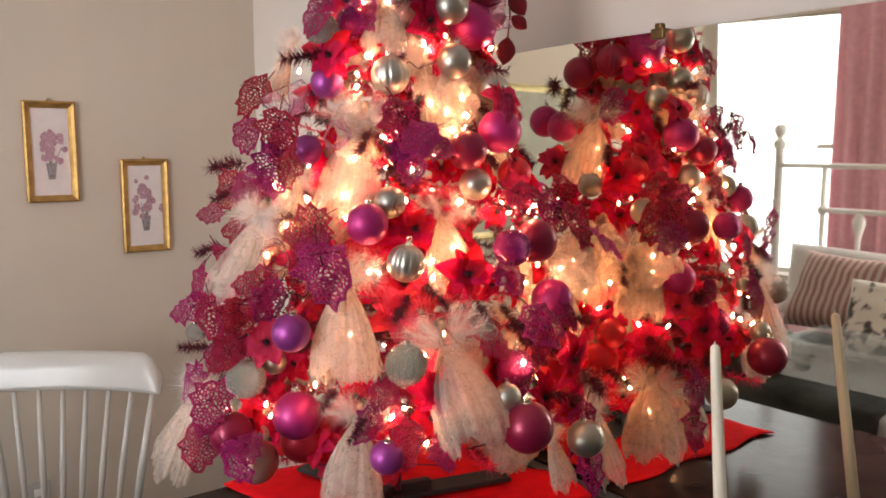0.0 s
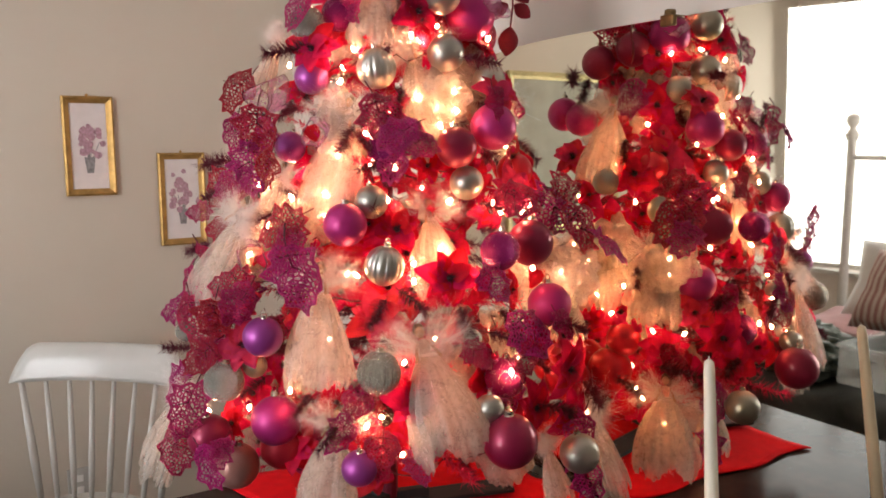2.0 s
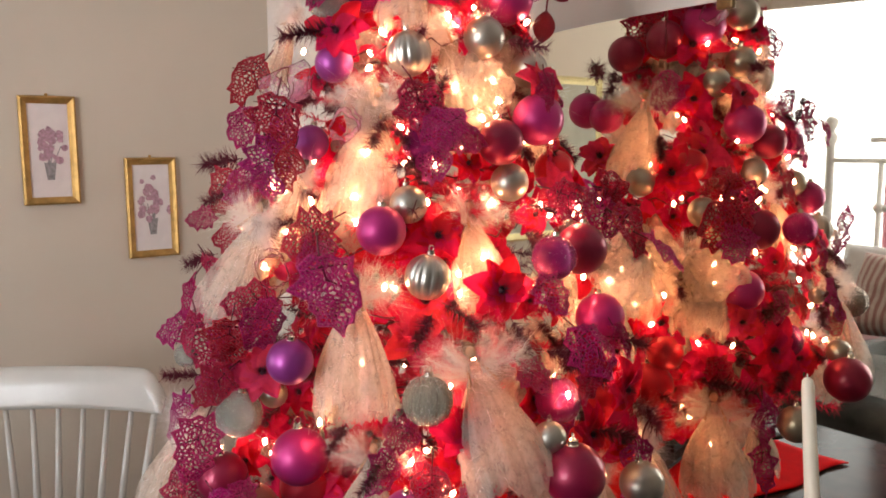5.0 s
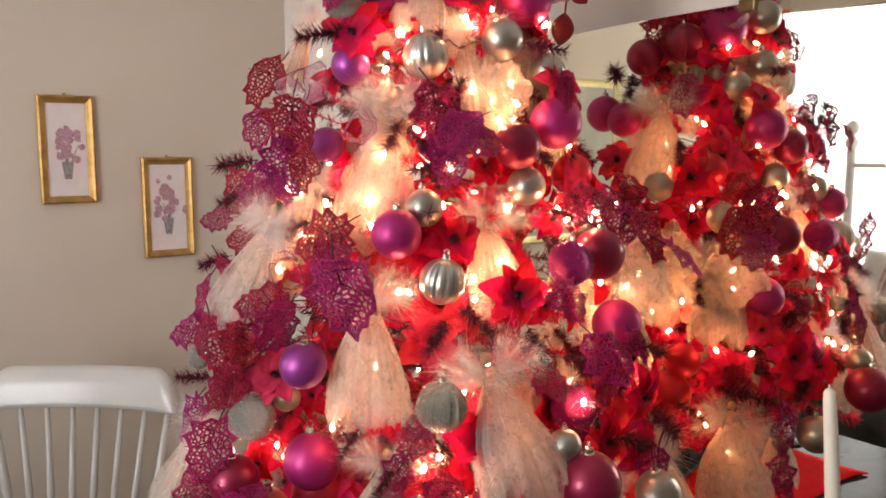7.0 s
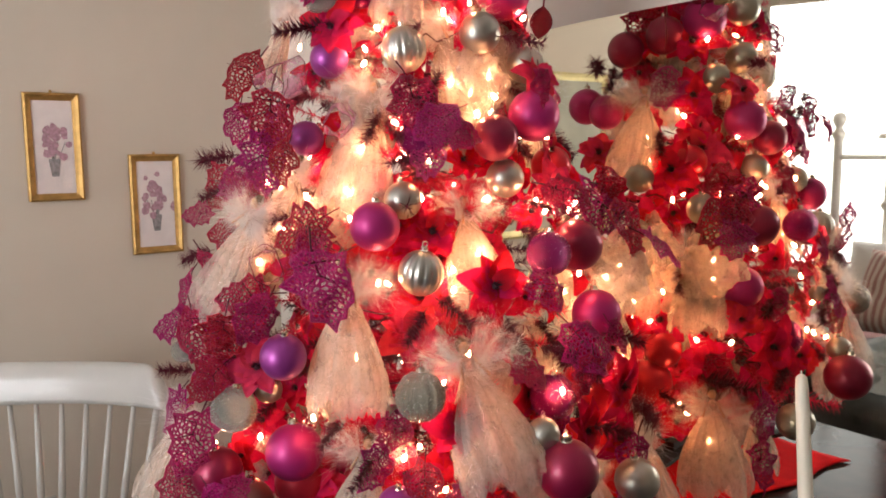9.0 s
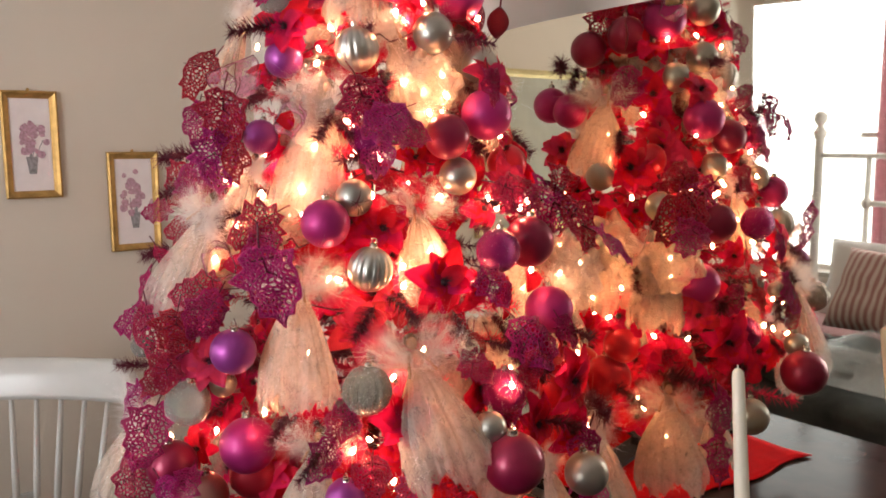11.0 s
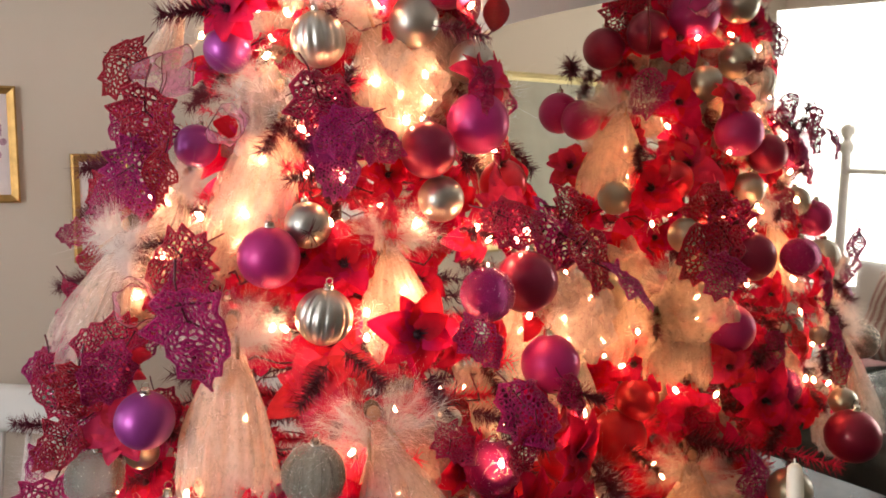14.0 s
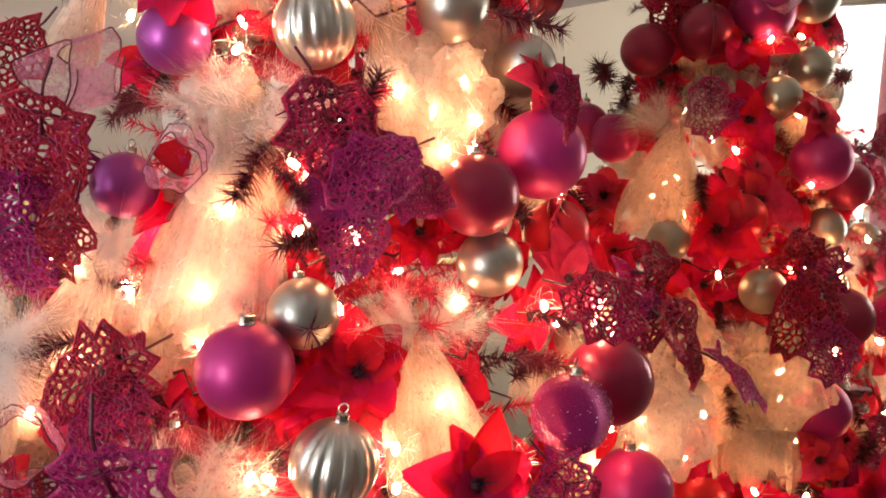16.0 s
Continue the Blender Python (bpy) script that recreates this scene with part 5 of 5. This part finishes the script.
# gauze puffs
tulle_puff(1.194, 1.217, 1.255, 0.099)
bulb(1.185, 1.221, 1.255)
tulle_puff(1.167, 1.124, 1.186, 0.104)
bulb(1.159, 1.130, 1.186)
tulle_puff(1.050, 1.243, 1.584, 0.1123)
bulb(0.981, 1.178, 1.577)
tulle_puff(1.166, 1.080, 1.249, 0.096)
bulb(1.159, 1.087, 1.249)
bulb(0.865, 1.124, 1.276)
tulle_puff(0.955, 1.183, 1.550, 0.0867)
bulb(0.941, 1.173, 1.548)
bulb(0.715, 1.295, 1.395)
tulle_puff(0.665, 1.353, 1.299, 0.0961)
bulb(0.798, 1.211, 1.416)
# string of lights
bulb(0.744, 1.336, 1.451)
bulb(0.746, 1.215, 1.400)
bulb(0.802, 1.174, 1.502)
bulb(0.818, 1.247, 1.647)
bulb(0.781, 1.226, 1.590)
bulb(0.894, 1.179, 1.668)
bulb(0.924, 1.135, 1.515)
bulb(0.940, 1.133, 1.386)
bulb(0.817, 1.131, 1.393)
bulb(0.648, 1.157, 1.091)
bulb(0.632, 1.310, 1.022)
bulb(0.666, 1.277, 1.347)
bulb(0.687, 1.324, 1.407)
bulb(0.817, 1.080, 1.129)
bulb(0.769, 1.071, 1.048)
bulb(0.799, 1.035, 1.088)
bulb(0.836, 1.079, 1.263)
bulb(0.756, 1.128, 1.274)
bulb(1.053, 1.070, 1.366)
bulb(1.000, 1.086, 1.383)
bulb(0.850, 1.230, 1.744)
bulb(0.818, 1.256, 1.741)
bulb(0.644, 1.394, 1.345)
bulb(0.745, 1.137, 1.274)
bulb(1.019, 1.085, 1.367)
bulb(0.737, 1.063, 1.041)
bulb(0.733, 1.189, 1.363)
bulb(0.840, 1.086, 1.291)
bulb(0.915, 1.062, 1.278)
bulb(0.955, 1.132, 1.542)
bulb(0.668, 1.327, 1.415)
bulb(0.836, 1.137, 1.446)
bulb(0.976, 0.999, 1.107)
bulb(0.559, 1.307, 1.031)
bulb(0.942, 1.053, 1.265)
bulb(0.781, 1.026, 0.997)
bulb(1.061, 1.187, 1.674)
bulb(1.124, 1.190, 1.523)
bulb(1.170, 1.230, 1.436)
bulb(1.166, 1.216, 1.432)
bulb(1.109, 1.110, 1.371)
bulb(1.123, 1.118, 1.359)
bulb(1.068, 1.059, 1.267)
bulb(1.071, 1.068, 1.291)
bulb(1.203, 1.085, 1.103)
bulb(1.159, 1.041, 1.100)
bulb(1.229, 1.083, 0.966)
bulb(1.236, 1.096, 0.984)
bulb(1.246, 1.161, 1.132)
bulb(1.251, 1.198, 1.166)
bulb(1.281, 1.211, 1.051)
bulb(1.169, 1.176, 1.360)
bulb(1.091, 1.096, 1.374)
bulb(1.050, 1.119, 1.481)
bulb(1.265, 1.166, 1.038)
bulb(1.160, 1.085, 1.215)
bulb(1.242, 1.242, 1.231)
bulb(1.222, 1.151, 1.188)
# fine strands of angel hair, added round every bulb to give it a halo
rnd = random.Random(63)
bm = bmesh.new()
for x, y, z in lit:
    c = Vector((x, y, z))
    for k in range(26):
        d = Vector((rnd.gauss(0, 1), rnd.gauss(0, 1), rnd.gauss(0, 1))).normalized()
        p = c + d * rnd.uniform(0.004, 0.017)
        e = d.cross(Vector((rnd.gauss(0, 1), rnd.gauss(0, 1), rnd.gauss(0, 1)))).normalized() * rnd.uniform(0.008, 0.02) + d * rnd.uniform(-0.002, 0.008)
        w = d.cross(e).normalized() * 0.0002
        mid = p + e * 0.5 + d * 0.003
        bm.faces.new([bm.verts.new(v) for v in (p - w, p + w, mid + w, mid - w)])
        tri(bm, mid - w, mid + w, p + e)
tagged(part("angel_hair", bm, FEATHER), "fine white angel hair strands added round the lights as a halo", "angel hair", kind="stuff")
# lights deeper in the branches and on the far side
rnd = random.Random(21)
for k in range(48):
    z = rnd.uniform(0.86, 1.85)
    a = rnd.uniform(0, 2 * math.pi)
    r = girth(z) * rnd.uniform(0.4, 0.72)
    bulb(AXIS[0] + r * math.cos(a), AXIS[1] + r * math.sin(a), z)


# flowers and gauze deeper in the tree
rnd = random.Random(77)
for k in range(170):
    z = 0.90 + 1.0 * rnd.random() ** 1.15
    a = 2 * math.pi * ((k * 0.618034) % 1.0)
    r = girth(z) * rnd.uniform(0.45, 0.70)
    x, y = AXIS[0] + r * math.cos(a), AXIS[1] + r * math.sin(a)
    if r < 0.02:
        continue
    if k % 12 == 0:
        put("puff", build_puff, pose(x, y, z, 0, 0, rnd.uniform(0, 360)) @ Matrix.Diagonal((0.085, 0.085, 0.12, 1)))
    else:
        poinsettia(RED if k % 3 else CORAL, x, y, z, rnd.uniform(0.09, 0.13), rnd.uniform(0, 72))

for k in range(80):
    z = 0.90 + 1.0 * rnd.random() ** 1.1
    a = 2 * math.pi * ((k * 0.618034 + 0.3) % 1.0)
    r = girth(z) * rnd.uniform(0.62, 0.84)
    sprig(AXIS[0] + r * math.cos(a), AXIS[1] + r * math.sin(a), z, rnd.uniform(0.05, 0.085), rnd.uniform(-90, 90))

# more pierced leaves and tufts crowding the side towards the wall
for k in range(30):
    z = 1.08 + 0.34 * ((k * 0.381966) % 1.0)
    a = radians(rnd.uniform(148, 186))
    r = girth(z) * rnd.uniform(0.78, 0.97)
    x, y = AXIS[0] + r * math.cos(a), AXIS[1] + r * math.sin(a)
    if k % 3 < 2:
        lace_leaf(x, y, z, rnd.uniform(0.06, 0.085), rnd.uniform(-60, 80), 0)
    else:
        sprig(x, y, z, rnd.uniform(0.06, 0.09), rnd.uniform(20, 90))

# spray of dark red leaves hanging beside the tree top
sp = tagged(empty("leaf_spray", 1.142, 1.226, 1.717), "hanging spray of dark red oval leaves", "leaf spray")
SPRAY = leafy("dark_red_leaf", (0.26, 0.012, 0.03), 0.4, 0.25)


def oval_leaf(m):
    bm = bmesh.new()
    rows = []
    for j in range(9):
        s = j / 8
        w = 0.36 * math.sin(math.pi * min(1, 0.03 + s * 0.96)) ** 0.8
        rows.append([bm.verts.new((t * w, -s, 0.12 * abs(t) * w + 0.15 * s * (1 - s))) for t in (-1, 0, 1)])
    for p, q2 in zip(rows, rows[1:]):
        for i in range(2):
            bm.faces.new((p[i], q2[i], q2[i + 1], p[i + 1]))
    r = bmesh.ops.extrude_face_region(bm, geom=list(bm.faces))
    bmesh.ops.translate(bm, vec=(0, 0, -0.03), verts=[v for v in r["geom"] if isinstance(v, bmesh.types.BMVert)])
    bmesh.ops.recalc_face_normals(bm, faces=bm.faces)
    ob = part("leaf", bm, SPRAY, sp, smooth=True)
    ob.matrix_basis = m


bm = bmesh.new()
stem = [Vector((-0.11, 0.05, 0.13)), Vector((-0.04, 0.02, 0.14)), Vector((0, 0, 0.10)), Vector((0.006, 0, 0.03)), Vector((0, 0, -0.015))]
for a, b in zip(stem, stem[1:]):
    rod(bm, a, b, 0.0018, n=5)
part("stem", bm, SPRAY, sp)
face_room = Matrix.Rotation(radians(-38), 4, "Z") @ Matrix.Rotation(radians(90), 4, "X")
for x, z, a, s in ((0.0, -0.012, -8, 0.042), (-0.004, 0.03, -65, 0.03), (0.008, 0.03, 50, 0.03), (0.004, 0.075, 35, 0.04), (-0.006, 0.08, -60, 0.035), (-0.02, 0.12, -120, 0.035), (0.004, 0.11, 70, 0.035)):
    oval_leaf(Matrix.Translation((x * 0.78, -x * 0.62, z)) @ face_room @ Matrix.Rotation(radians(a), 4, "Z") @ Matrix.Scale(s * 1.3, 4))
